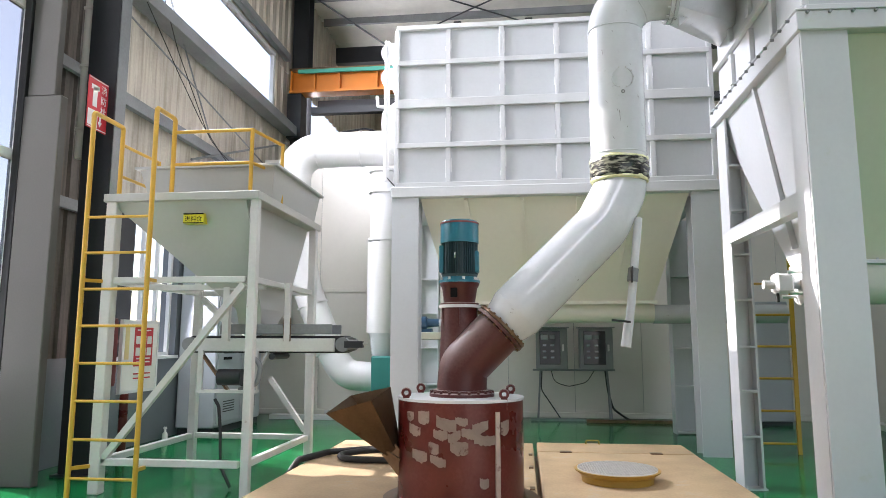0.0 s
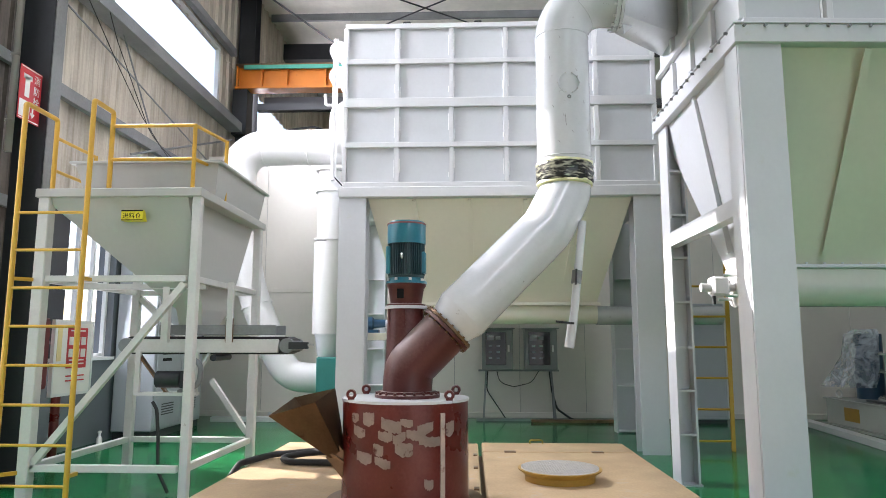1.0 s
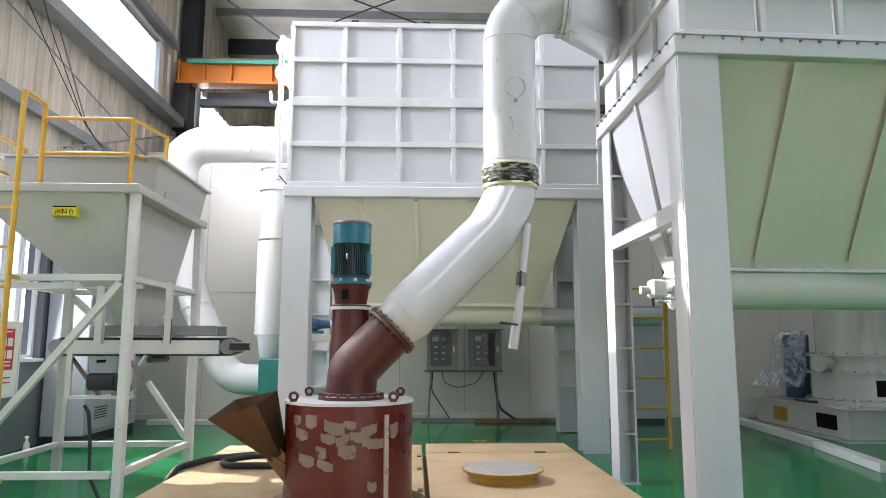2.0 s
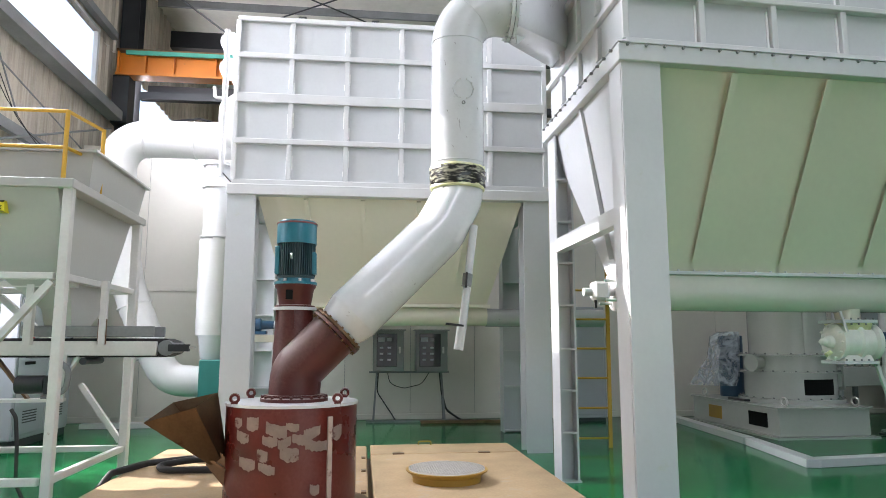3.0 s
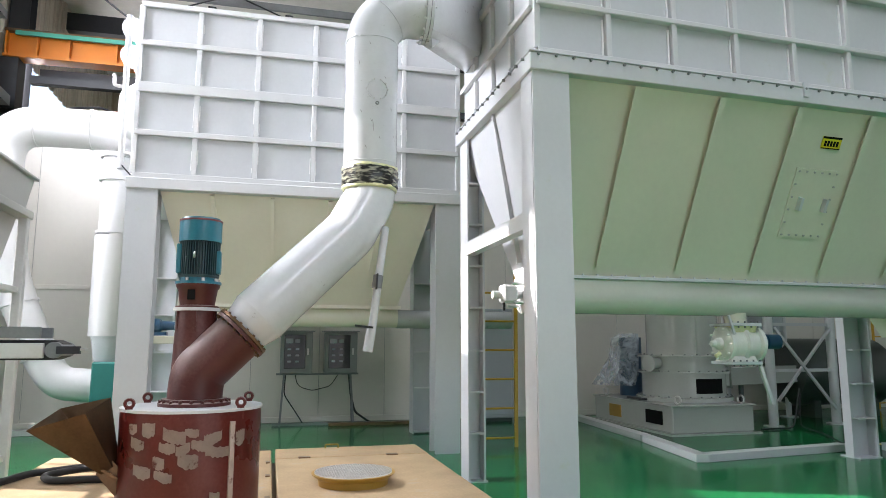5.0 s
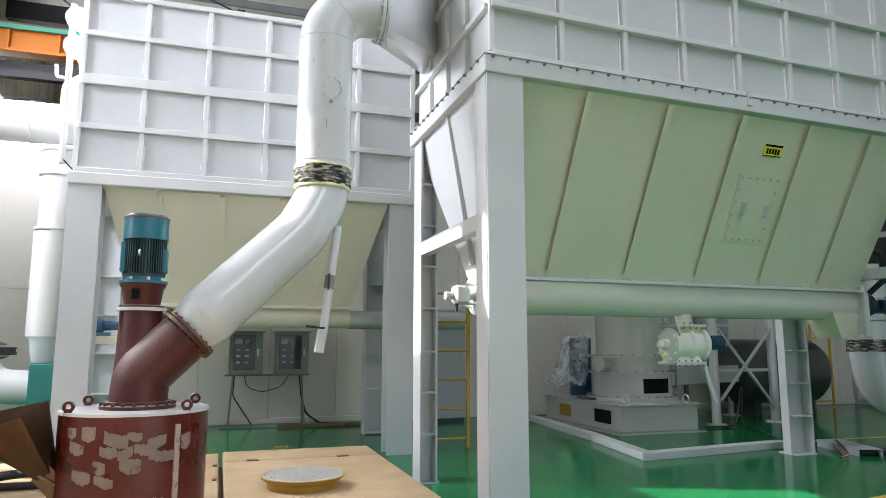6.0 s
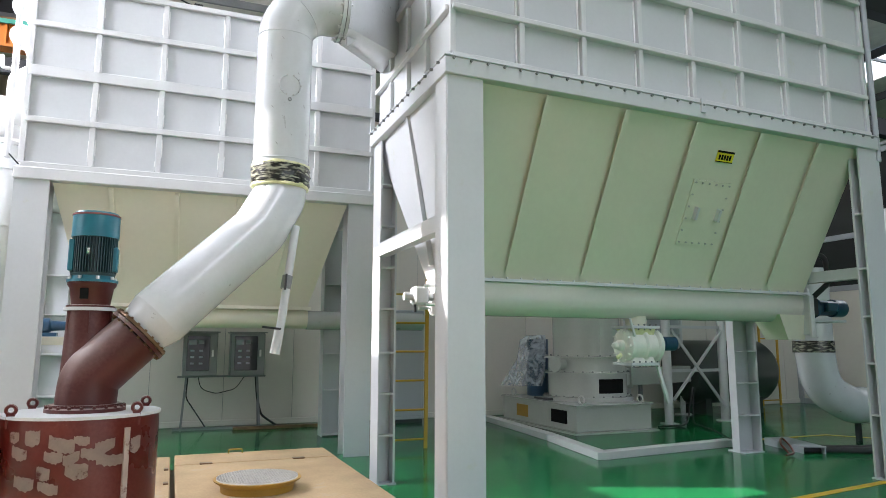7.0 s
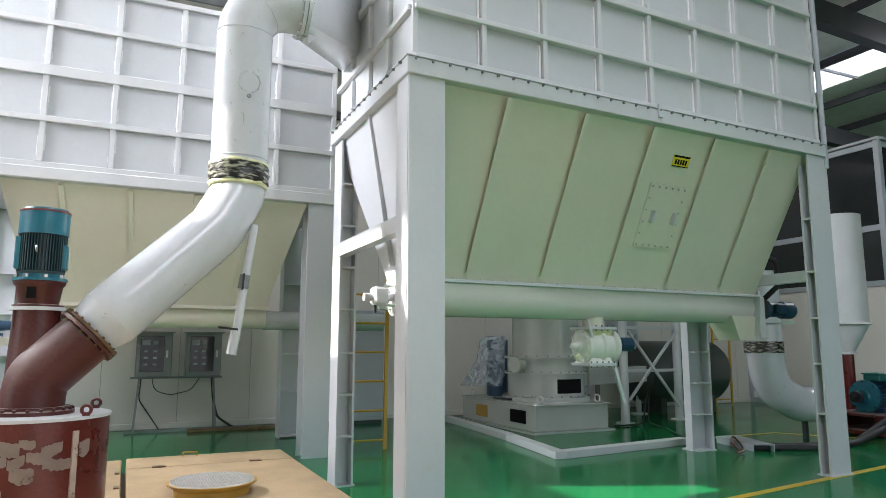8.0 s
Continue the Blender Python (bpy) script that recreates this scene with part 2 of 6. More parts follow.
def mesh_object(name, bm, material, smooth, origin):
    bmesh.ops.translate(bm, verts=bm.verts, vec=-origin)
    bmesh.ops.recalc_face_normals(bm, faces=bm.faces)
    me = bpy.data.meshes.new(name)
    bm.to_mesh(me)
    bm.free()
    me.materials.append(material)
    if smooth:
        me.shade_smooth()
        me.set_sharp_from_angle(angle=radians(38))
    return new(name, me)


def part(name, bm, material, parent, label="", smooth=False):
    """Links a bmesh in world coordinates as one mesh under a thing or a part."""
    o = ORIGIN[parent]
    ob = mesh_object(name, bm, material, smooth, o)
    ob.parent = parent
    ORIGIN[ob] = o
    return tagged(ob, label)


def solo(name, bm, material, label, category="", group="", kind="", smooth=False, at=None):
    """A thing or piece of the setting that is one mesh."""
    if at is None:
        xs = [v.co for v in bm.verts]
        at = Vector(((min(c.x for c in xs) + max(c.x for c in xs)) / 2, (min(c.y for c in xs) + max(c.y for c in xs)) / 2,
                     min(c.z for c in xs)))
    at = Vector(at)
    ob = mesh_object(name, bm, material, smooth, at)
    ob.location = at
    ORIGIN[ob] = at
    return tagged(ob, label, category, group, kind)


def bm_new():
    return bmesh.new()


def box(x0, y0, z0, x1, y1, z1, bevel=0.0, bm=None):
    own = bm_new()
    vs = [own.verts.new((x, y, z)) for z in (z0, z1) for x, y in ((x0, y0), (x1, y0), (x1, y1), (x0, y1))]
    for f in ((0, 3, 2, 1), (4, 5, 6, 7), (0, 1, 5, 4), (1, 2, 6, 5), (2, 3, 7, 6), (3, 0, 4, 7)):
        own.faces.new([vs[i] for i in f])
    if bevel:
        bmesh.ops.bevel(own, geom=own.edges[:], offset=bevel, segments=1, affect="EDGES", clamp_overlap=True)
    return merge(bm, own)


def merge(bm, own):
    if bm is None:
        return own
    tmp = bpy.data.meshes.new("tmp")
    own.to_mesh(tmp)
    own.free()
    bm.from_mesh(tmp)
    bpy.data.meshes.remove(tmp)
    return bm


def frame_axes(d, up=None):
    d = Vector(d).normalized()
    if up is None:
        up = Vector((0, 0, 1)) if abs(d.z) < 0.95 else Vector((0, 1, 0))
    s = d.cross(up).normalized()
    return s, s.cross(d).normalized(), d


def bar(p0, p1, w, h, bm=None, up=None, bevel=0.0):
    """A rectangular bar from p0 to p1, w wide and h deep along up."""
    p0, p1 = Vector(p0), Vector(p1)
    s, u, d = frame_axes(p1 - p0, up)
    own = bm_new()
    vs = [own.verts.new(p + s * a * w / 2 + u * b * h / 2) for p in (p0, p1) for a, b in ((-1, -1), (1, -1), (1, 1), (-1, 1))]
    for f in ((0, 3, 2, 1), (4, 5, 6, 7), (0, 1, 5, 4), (1, 2, 6, 5), (2, 3, 7, 6), (3, 0, 4, 7)):
        own.faces.new([vs[i] for i in f])
    if bevel:
        bmesh.ops.bevel(own, geom=own.edges[:], offset=bevel, segments=1, affect="EDGES", clamp_overlap=True)
    return merge(bm, own)


def rings(profile, seg, bm=None, caps=True):
    """Joins a list of rings (centre, s, u, radius) into a skin."""
    own = bm_new()
    loops = []
    for c, s, u, r in profile:
        loops.append([own.verts.new(c + (s * math.cos(a) + u * math.sin(a)) * r)
                      for a in (2 * math.pi * k / seg for k in range(seg))])
    for a, b in zip(loops, loops[1:]):
        for k in range(seg):
            own.faces.new((a[k], a[(k + 1) % seg], b[(k + 1) % seg], b[k]))
    if caps:
        own.faces.new(loops[0][::-1])
        own.faces.new(loops[-1])
    return merge(bm, own)


def cyl(p0, p1, r0, r1=None, seg=24, bm=None, caps=True):
    p0, p1 = Vector(p0), Vector(p1)
    s, u, d = frame_axes(p1 - p0)
    return rings([(p0, s, u, r0), (p1, s, u, r0 if r1 is None else r1)], seg, bm, caps)


def lathe(base, axis, profile, seg=36, bm=None, caps=True):
    """Turned form: profile of (distance along axis, radius)."""
    base = Vector(base)
    s, u, d = frame_axes(axis)
    return rings([(base + d * z, s, u, r) for z, r in profile], seg, bm, caps)


def smooth_path(points, radius, steps=6):
    """Polyline whose corners are rounded with bends of the given radius."""
    pts = [Vector(p) for p in points]
    out = [pts[0]]
    for a, b, c in zip(pts, pts[1:], pts[2:]):
        d0, d1 = (a - b).normalized(), (c - b).normalized()
        half = d0.angle(d1) / 2
        t = min(radius / math.tan(half), (a - b).length * 0.48, (c - b).length * 0.48)
        s, e = b + d0 * t, b + d1 * t
        for k in range(steps + 1):
            f = k / steps
            out.append(s * (1 - f) ** 2 + b * 2 * f * (1 - f) + e * f ** 2)
    out.append(pts[-1])
    return out


def pipe(points, r, seg=24, bm=None, radius=None, steps=8, caps=True):
    """A round pipe along a path; radius rounds the corners; r may be a list of radii along the given points."""
    pts = smooth_path(points, radius, steps) if radius else [Vector(p) for p in points]
    rs = r if isinstance(r, (list, tuple)) else [r] * len(pts)
    prof = []
    s = None
    for k, p in enumerate(pts):
        d = (pts[min(k + 1, len(pts) - 1)] - pts[max(k - 1, 0)]).normalized()
        if s is None:
            s, u, _ = frame_axes(d)
        else:
            s = (s - d * s.dot(d)).normalized()
            u = s.cross(d).normalized()
        prof.append((p, s, u, rs[k] if len(rs) == len(pts) else rs[0]))
    return rings(prof, seg, bm, caps)


def arc(centre, r, e0, e1, steps=10):
    """Points of a quarter bend from centre + r * e0 round to centre + r * e1."""
    c, e0, e1 = Vector(centre), Vector(e0), Vector(e1)
    return [c + e0 * r * math.cos(math.pi / 2 * k / steps) + e1 * r * math.sin(math.pi / 2 * k / steps) for k in range(steps + 1)]


def torus(c, axis, R, r, seg=20, sub=8, bm=None, arc=1.0):
    c = Vector(c)
    s, u, d = frame_axes(axis)
    n = seg if arc >= 1 else seg + 1
    own = bm_new()
    loops = []
    for k in range(n):
        a = 2 * math.pi * arc * k / seg
        e = s * math.cos(a) + u * math.sin(a)
        loops.append([own.verts.new(c + e * R + (e * math.cos(b) + d * math.sin(b)) * r)
                      for b in (2 * math.pi * j / sub for j in range(sub))])
    for k in range(n if arc >= 1 else n - 1):
        a, b = loops[k], loops[(k + 1) % n]
        for j in range(sub):
            own.faces.new((a[j], a[(j + 1) % sub], b[(j + 1) % sub], b[j]))
    return merge(bm, own)


def slab(corners, thick, bm=None):
    """A flat plate with the given corners, thickened backwards along its normal."""
    own = bm_new()
    c = [Vector(p) for p in corners]
    nrm = (c[1] - c[0]).cross(c[2] - c[0]).normalized()
    a = [own.verts.new(p) for p in c]
    b = [own.verts.new(p - nrm * thick) for p in c]
    own.faces.new(a)
    own.faces.new(b[::-1])
    for k in range(len(c)):
        j = (k + 1) % len(c)
        own.faces.new((a[j], a[k], b[k], b[j]))
    return merge(bm, own)


def loft(lo, hi, bm=None, caps=True):
    own = bm_new()
    a, b = [own.verts.new(p) for p in lo], [own.verts.new(p) for p in hi]
    n = len(a)
    for k in range(n):
        j = (k + 1) % n
        own.faces.new((a[k], a[j], b[j], b[k]))
    if caps:
        own.faces.new(a[::-1])
        own.faces.new(b)
    return merge(bm, own)


def h_beam(x0, y0, x1, y1, z0, z1, along, tf=0.02, tw=0.014, bm=None):
    """Upright rolled section; along='x': flanges face +-x, along='y': flanges face +-y."""
    xm, ym, w = (x0 + x1) / 2, (y0 + y1) / 2, tw / 2
    if along == "x":
        p = [(x0, y0), (x0 + tf, y0), (x0 + tf, ym - w), (x1 - tf, ym - w), (x1 - tf, y0), (x1, y0),
             (x1, y1), (x1 - tf, y1), (x1 - tf, ym + w), (x0 + tf, ym + w), (x0 + tf, y1), (x0, y1)]
    else:
        p = [(x0, y0), (x1, y0), (x1, y0 + tf), (xm + w, y0 + tf), (xm + w, y1 - tf), (x1, y1 - tf),
             (x1, y1), (x0, y1), (x0, y1 - tf), (xm - w, y1 - tf), (xm - w, y0 + tf), (x0, y0 + tf)]
    return loft([(a, b, z0) for a, b in p], [(a, b, z1) for a, b in p], bm)

# ---- setting: hall ----
def structure(name, bm, material, label, smooth=False):
    return solo(name, bm, material, label, kind="structure", smooth=smooth, at=(0, 0, 0))


structure("floor", box(-5.0, -9.0, -0.2, 26.0, 22.0, 0.0), M_FLOOR, "glossy green epoxy floor with scuffs and reflections")

WALL_X = -4.9   # inner face of the long wall
BACK_Y = 12.15  # face of the white partition


def corrugated(x, y0, y1, z0, z1, pitch=0.34, depth=0.04):
    """Trapezoid sheet standing in a plane of constant x."""
    bm = bm_new()
    y, pts = y0, []
    while y < y1:
        pts += [(y, 0), (y + pitch * 0.55, 0), (y + pitch * 0.67, depth), (y + pitch * 0.88, depth)]
        y += pitch
    pts = [(min(a, y1), b) for a, b in pts]
    lo = [bm.verts.new((x + b, a, z0)) for a, b in pts]
    hi = [bm.verts.new((x + b, a, z1)) for a, b in pts]
    lo2 = [bm.verts.new((x - 0.03 + b, a, z0)) for a, b in pts]
    hi2 = [bm.verts.new((x - 0.03 + b, a, z1)) for a, b in pts]
    for k in range(len(pts) - 1):
        bm.faces.new((lo[k], lo[k + 1], hi[k + 1], hi[k]))
        bm.faces.new((lo2[k + 1], lo2[k], hi2[k], hi2[k + 1]))
    for a, b in ((lo, lo2), (hi2, hi)):
        for k in range(len(pts) - 1):
            bm.faces.new((a[k], b[k], b[k + 1], a[k + 1]))
    return bm


HW0, HW1 = 5.72, 6.98   # high window band
HWY = 12.45             # its far end
WIN_Y0, WIN_Y1, WIN_Z0, WIN_Z1 = 7.0, 9.15, 1.1, 3.0   # low window

# long wall in pieces round its openings
structure("wall_west", corrugated(WALL_X - 0.04, 6.0, 22.0, 3.1, HW0), M_BROWN, "weathered cream corrugated steel wall above a window")
structure("wall_west_upper", corrugated(WALL_X - 0.04, -9.0, 22.0, HW1, 9.6), M_BROWN, "weathered cream corrugated steel wall under the eaves")
# Unseen wall, added to keep window light off the fronts and their ribs.
structure("wall_west_high", box(WALL_X - 0.25, -9.0, HW0 - 0.005, WALL_X - 0.05, 5.95, HW1), M_WALL, "unseen plain wall added to cut the high window short")
structure("wall_west_end", corrugated(WALL_X - 0.04, 19.5, 22.0, HW0 + 0.004, HW1 - 0.004), M_BROWN, "weathered corrugated wall at the hall's end")
structure("wall_west_far", corrugated(WALL_X - 0.04, HWY, 13.6, HW0 + 0.004, HW1 - 0.004), M_BROWN, "weathered corrugated wall beyond the high window")
structure("wall_west_low", box(WALL_X - 0.25, 9.15, 0, WALL_X, 22.0, 3.1), M_DADO, "blue-grey painted low masonry wall")
structure("wall_west_sill", box(WALL_X - 0.25, 7.0, 0, WALL_X, 9.15, 1.08), M_DADO, "blue-grey painted masonry wall under the window")
structure("wall_west_pier", box(WALL_X - 0.25, 6.945, 0, WALL_X, 6.995, 3.1), M_DADO, "blue-grey painted masonry pier beside the column")
structure("wall_west_lintel", box(WALL_X - 0.25, 7.0, 3.01, WALL_X - 0.045, 9.15, 3.095), M_DADO, "painted lintel over the window")
structure("window_pier", box(WALL_X - 0.2, 7.62, WIN_Z0 + 0.012, WALL_X - 0.02, 8.05, WIN_Z1, 0.004), M_STEEL, "dark steel pier between the window lights")
structure("wall_west_near", box(WALL_X - 0.25, -9.0, 0, WALL_X - 0.1, 3.2, HW0 - 0.01), M_WALL, "plain pale wall beside the glazed door")

# glazed steel door in the long wall, close to the white jamb
door = thing("door_1", (WALL_X, 4.6, 0), "tall aluminium door with clear glazing full of daylight", "door", kind="structure")
for k, (ya, yb) in enumerate(((5.86, 5.99), (5.0, 5.10), (4.1, 4.2), (3.25, 3.35))):
    part("stile", box(WALL_X - 0.06, ya, 0, WALL_X + 0.02, yb, HW0 - 0.02, 0.004), M_ALU, door)
for za, zb in ((0, 0.12), (1.75, 1.84), (3.05, 3.14), (4.6, 4.7), (HW0 - 0.12, HW0 - 0.02)):
    for ya, yb in ((3.35, 4.1), (4.2, 5.0), (5.10, 5.86)):
        part("rail", box(WALL_X - 0.055, ya, za, WALL_X + 0.015, yb, zb), M_ALU, door)
for ya, yb in ((3.35, 4.1), (4.2, 5.0), (5.10, 5.86)):
    ob = part("pane", box(WALL_X - 0.03, ya, 0.12, WALL_X - 0.024, yb, HW0 - 0.12), M_DIRTY, door, "clear glass pane")
    ob.visible_shadow = False

# high window frame
win = thing("window_1", (WALL_X, 5, HW0), "long high window band with white frame, blown out by daylight", "window", kind="structure")
part("window_sill", box(WALL_X - 0.10, 5.95, HW0 - 0.05, WALL_X + 0.05, HWY, HW0 + 0.0), M_ALU, win)
part("window_head", box(WALL_X - 0.08, 5.95, HW1, WALL_X + 0.04, HWY, HW1 + 0.06), M_ALU, win)
for y in (HWY - 0.04, 5.96):
    part("mullion", box(WALL_X - 0.06, y, HW0, WALL_X + 0.02, y + (0.09 if y > 12 else 0.03), HW1), M_ALU, win)

win = thing("window_2", (WALL_X, 9.0, WIN_Z0), "white framed window above the blue-grey dado", "window", kind="structure")
part("window_sill", box(WALL_X - 0.22, WIN_Y0, WIN_Z0 - 0.03, WALL_X + 0.06, WIN_Y1, WIN_Z0 + 0.01), M_ALU, win)
for y in (WIN_Y0, 8.38, 8.74, WIN_Y1 - 0.05):
    part("mullion", box(WALL_X - 0.14, y, WIN_Z0 + 0.01, WALL_X - 0.09, y + 0.05, WIN_Z1), M_ALU, win)
for z in (WIN_Z0 + 0.01, 2.05, WIN_Z1 - 0.05):
    part("rail", box(WALL_X - 0.135, 8.06, z, WALL_X - 0.095, WIN_Y1 - 0.05, z + 0.045), M_ALU, win)

# white partition of tall panels behind the machines
wall = thing("wall_north", (0, BACK_Y, 0), "white insulated panel partition with fine vertical joints", "", kind="structure")
PART_H = 4.75
x = WALL_X + 0.02
while x < 17.0:
    part("panel", box(x + 0.003, BACK_Y, 0.1, x + 1.147, BACK_Y + 0.08, PART_H, 0.004), M_WALL, wall)
    x += 1.15
part("joint_filler", box(WALL_X + 0.02, BACK_Y + 0.01, 0.1, 17.0, BACK_Y + 0.07, PART_H - 0.01), M_GIRT, wall)
structure("baseboard", box(WALL_X + 0.02, BACK_Y - 0.03, 0.0, 17.0, BACK_Y + 0.08, 0.1, 0.01), M_WALL, "white channel at the foot of the partition")
structure("trim", box(WALL_X + 0.02, BACK_Y - 0.02, 2.2, -1.0, BACK_Y - 0.002, 2.28, 0.004), M_WALL, "pale cable trunking along the partition")

structure("wall_north_far", box(-5.2, 21.8, 0, 26.0, 22.0, 9.6), M_BROWN, "distant corrugated end wall of the hall")
structure("wall_east", box(26.0, -9.0, 0, 26.2, 22.0, 9.6), M_DADO, "plain dark wall that closes the hall")
# Unseen walls round the assumed gate opening behind the camera.
structure("wall_south", box(-5.2, -9.2, 5.8, 26.0, -9.0, 9.6), M_WALL, "plain unseen wall above an assumed gate opening")
structure("wall_south_end", box(15.2, -9.2, 0, 26.0, -9.0, 5.8), M_DADO, "plain dark unseen wall beyond an assumed gate opening")
structure("wall_south_side", box(-5.2, -9.2, 0, 3.2, -9.0, 5.8), M_WALL, "plain unseen wall beside an assumed gate opening")

structure("ceiling_strip", box(2.2, 5.8, 9.3, 3.8, 22.2, 9.45), M_ROOF, "foil-faced roof lining between the bays")
# roof with one translucent strip and an unseen, added gap over the fill lamp
for xa, xb in ((-5.3, 2.2), (3.8, 16.55), (18.55, 26.2)):
    nm = "ceiling" if xa < 0 else "ceiling_bay"
    structure(nm, box(xa, -9.2, 9.3 if xa < 3 else 8.95, xb, 22.2, 9.45 if xa < 3 else 9.1), M_ROOF, "foil-faced roof lining of the hall")


structure("roof_light", box(16.5, -9.2, 8.98, 18.6, 22.2, 8.986), M_SHEETLIGHT, "milky translucent roof sheet full of daylight")
for y in (5.4, 7.0, 8.6, 10.2, 11.8, 13.4):
    structure("roof_light_bar", bar((16.5, y, 8.93), (18.6, y, 8.93), 0.05, 0.08), M_GIRT, "thin grey bar under the roof light")

# ---- steel of the hall ----
def column(name, x0, y0, x1, y1, z1, material, label):
    t = thing(name, ((x0 + x1) / 2, (y0 + y1) / 2, 0), label, "column", kind="structure")
    part("shaft", h_beam(x0, y0, x1, y1, 0, z1, "y", 0.02, 0.02), material, t)
    part("base_plate", box(x0 - 0.05, y0 - 0.05, 0, x1 + 0.05, y1 + 0.05, 0.025), material, t)
    return t


column("column_near", -4.50, 6.30, -4.18, 6.49, 9.2, M_STEEL, "dark steel portal column carrying the fire hydrant sign")
column("column_far", -4.89, 13.5, -4.55, 13.85, 9.2, M_STEEL, "dark steel portal column beside the crane")
structure("column_cheek", box(-4.176, 6.31, 0.03, -4.168, 6.48, 9.0), M_GIRT, "paler grey flange plate of the near column")
structure("door_jamb", box(-4.76, 5.80, 3.66, -4.47, 5.885, 9.0, 0.008), M_JAMB, "tall grey boxed jamb at the edge of the door")
structure("door_jamb_cover", box(-4.78, 5.785, 0, -4.385, 5.885, 3.655, 0.01), M_JAMB, "wider grey sheet cover on the lower jamb")
structure("door_gasket", box(-4.86, 5.79, 0, -4.785, 5.86, 9.0, 0.006), M_BLACK, "black rubber gasket beside the jamb")


def girt(name, p0, p1, w, h, material=M_GIRT, label="grey painted steel girt along the corrugated wall"):
    return structure(name, bar(p0, p1, w, h), material, label)


girt("girt_sill", (-4.70, -8.9, 5.58), (-4.70, 13.0, 5.58), 0.26, 0.18)
girt("girt_low", (-4.78, 7.36, 4.22), (-4.78, 13.0, 4.22), 0.09, 0.15)
girt("girt_head", (-4.80, -8.9, 7.16), (-4.80, 13.0, 7.16), 0.12, 0.14)


def brace(name, p0, p1, r=0.02, material=M_GIRT):
    return structure(name, cyl(p0, p1, r, seg=8), material, "thin steel brace rod of the hall")


brace("brace", (-4.72, 6.7, 5.35), (-4.72, 12.9, 4.35), 0.012)
brace("brace", (-4.74, 7.4, 6.9), (-4.74, 9.6, 4.4), 0.012)
brace("brace", (-4.72, 12.9, 5.3), (-4.72, 9.0, 3.9), 0.018)

# roof steel over the machines
for y in (12.6, 16.6):
    structure("rafter", bar((-4.8, y, 8.75), (16.9, y, 8.75), 0.22, 0.42), M_STEEL, "dark steel rafter under the roof")
for y in (11.0, 14.2, 15.4, 18.0, 20.0):
    structure("purlin", bar((-4.8, y, 9.12), (16.9, y, 9.12), 0.07, 0.17), M_GIRT, "grey roof purlin")
for (a, b) in (((-3.5, 12.7, 8.9), (1.5, 16.5, 8.9)), ((1.5, 12.7, 8.9), (-3.5, 16.5, 8.9)), ((1.5, 12.7, 8.9), (6.5, 16.5, 8.9)),
               ((-4.5, 12.5, 8.5), (-2.6, 12.5, 7.1)), ((-4.6, 13.6, 6.6), (-3.0, 16.4, 8.6))):
    brace("brace", a, b, 0.018, M_STEEL)

# crane girder
crane = thing("crane_girder", (-2.0, 13.3, 6.3), "orange overhead crane girder with a green conductor rail", "crane")
part("web", box(-4.8, 13.22, 6.50, 2.5, 13.32, 6.93), M_ORANGE, crane)
part("bottom_flange", box(-4.8, 13.10, 6.45, 2.5, 13.42, 6.50), M_ORANGE, crane)
part("top_flange", box(-4.8, 13.10, 6.93, 2.5, 13.42, 6.98), M_RUST, crane)
for x in (-4.78, -4.28, -3.75, -2.95, -2.1):
    part("stiffener", box(x, 13.11, 6.50, x + 0.03, 13.22, 6.93), M_ORANGE, crane)
part("conductor_rail", bar((-4.6, 13.06, 6.88), (2.5, 13.06, 6.88), 0.05, 0.075), mat("conductor_green", (0.05, 0.33, 0.25), 0.4), crane)
part("runway_bracket", box(-4.85, 13.15, 5.5, -4.55, 13.52, 6.452), M_STEEL, crane)
structure("runway_beam", bar((-4.3, 13.1, 6.02), (16.0, 13.1, 6.02), 0.16, 0.14), M_STEEL, "dark runway beam under the crane")
# Dark plate put in for the shade below the crane girder.
structure("crane_shade_plate", box(-4.3, 13.5, 6.1, 2.5, 13.6, 6.40), M_STEEL, "dark plate standing in for the shade under the crane")
structure("cable_tray", bar((-4.2, 12.6, 5.12), (-1.0, 12.6, 5.12), 0.12, 0.10), M_CABINET, "pale cable tray over the partition")


# ---- dust filters: the two big ribbed boxes on posts ----
def rib_grid(parent, x0, x1, zs, cols, yface, depth=0.05, thick_row=2, shear=None, col_w=0.06, row_w=0.065, thick=0.12):
    """Flat-bar grid on the front of a filter box."""
    fix = shear or (lambda b: b)
    for k, z in enumerate(zs):
        h = thick if k == thick_row else row_w
        part("rib", fix(box(x0, yface - depth, z - h / 2, x1, yface + 0.004, z + h / 2, 0.006)), M_RIB, parent)
    edges = [zs0 for zs0 in zs]
    for x in cols:
        for za, zb in zip(edges, edges[1:]):
            ha = thick / 2 if edges.index(za) == thick_row else row_w / 2
            hb = thick / 2 if edges.index(zb) == thick_row else row_w / 2
            part("rib", fix(box(x - col_w / 2, yface - depth * 0.8, za + ha, x + col_w / 2, yface + 0.004, zb - hb, 0.005)), M_RIB, parent)


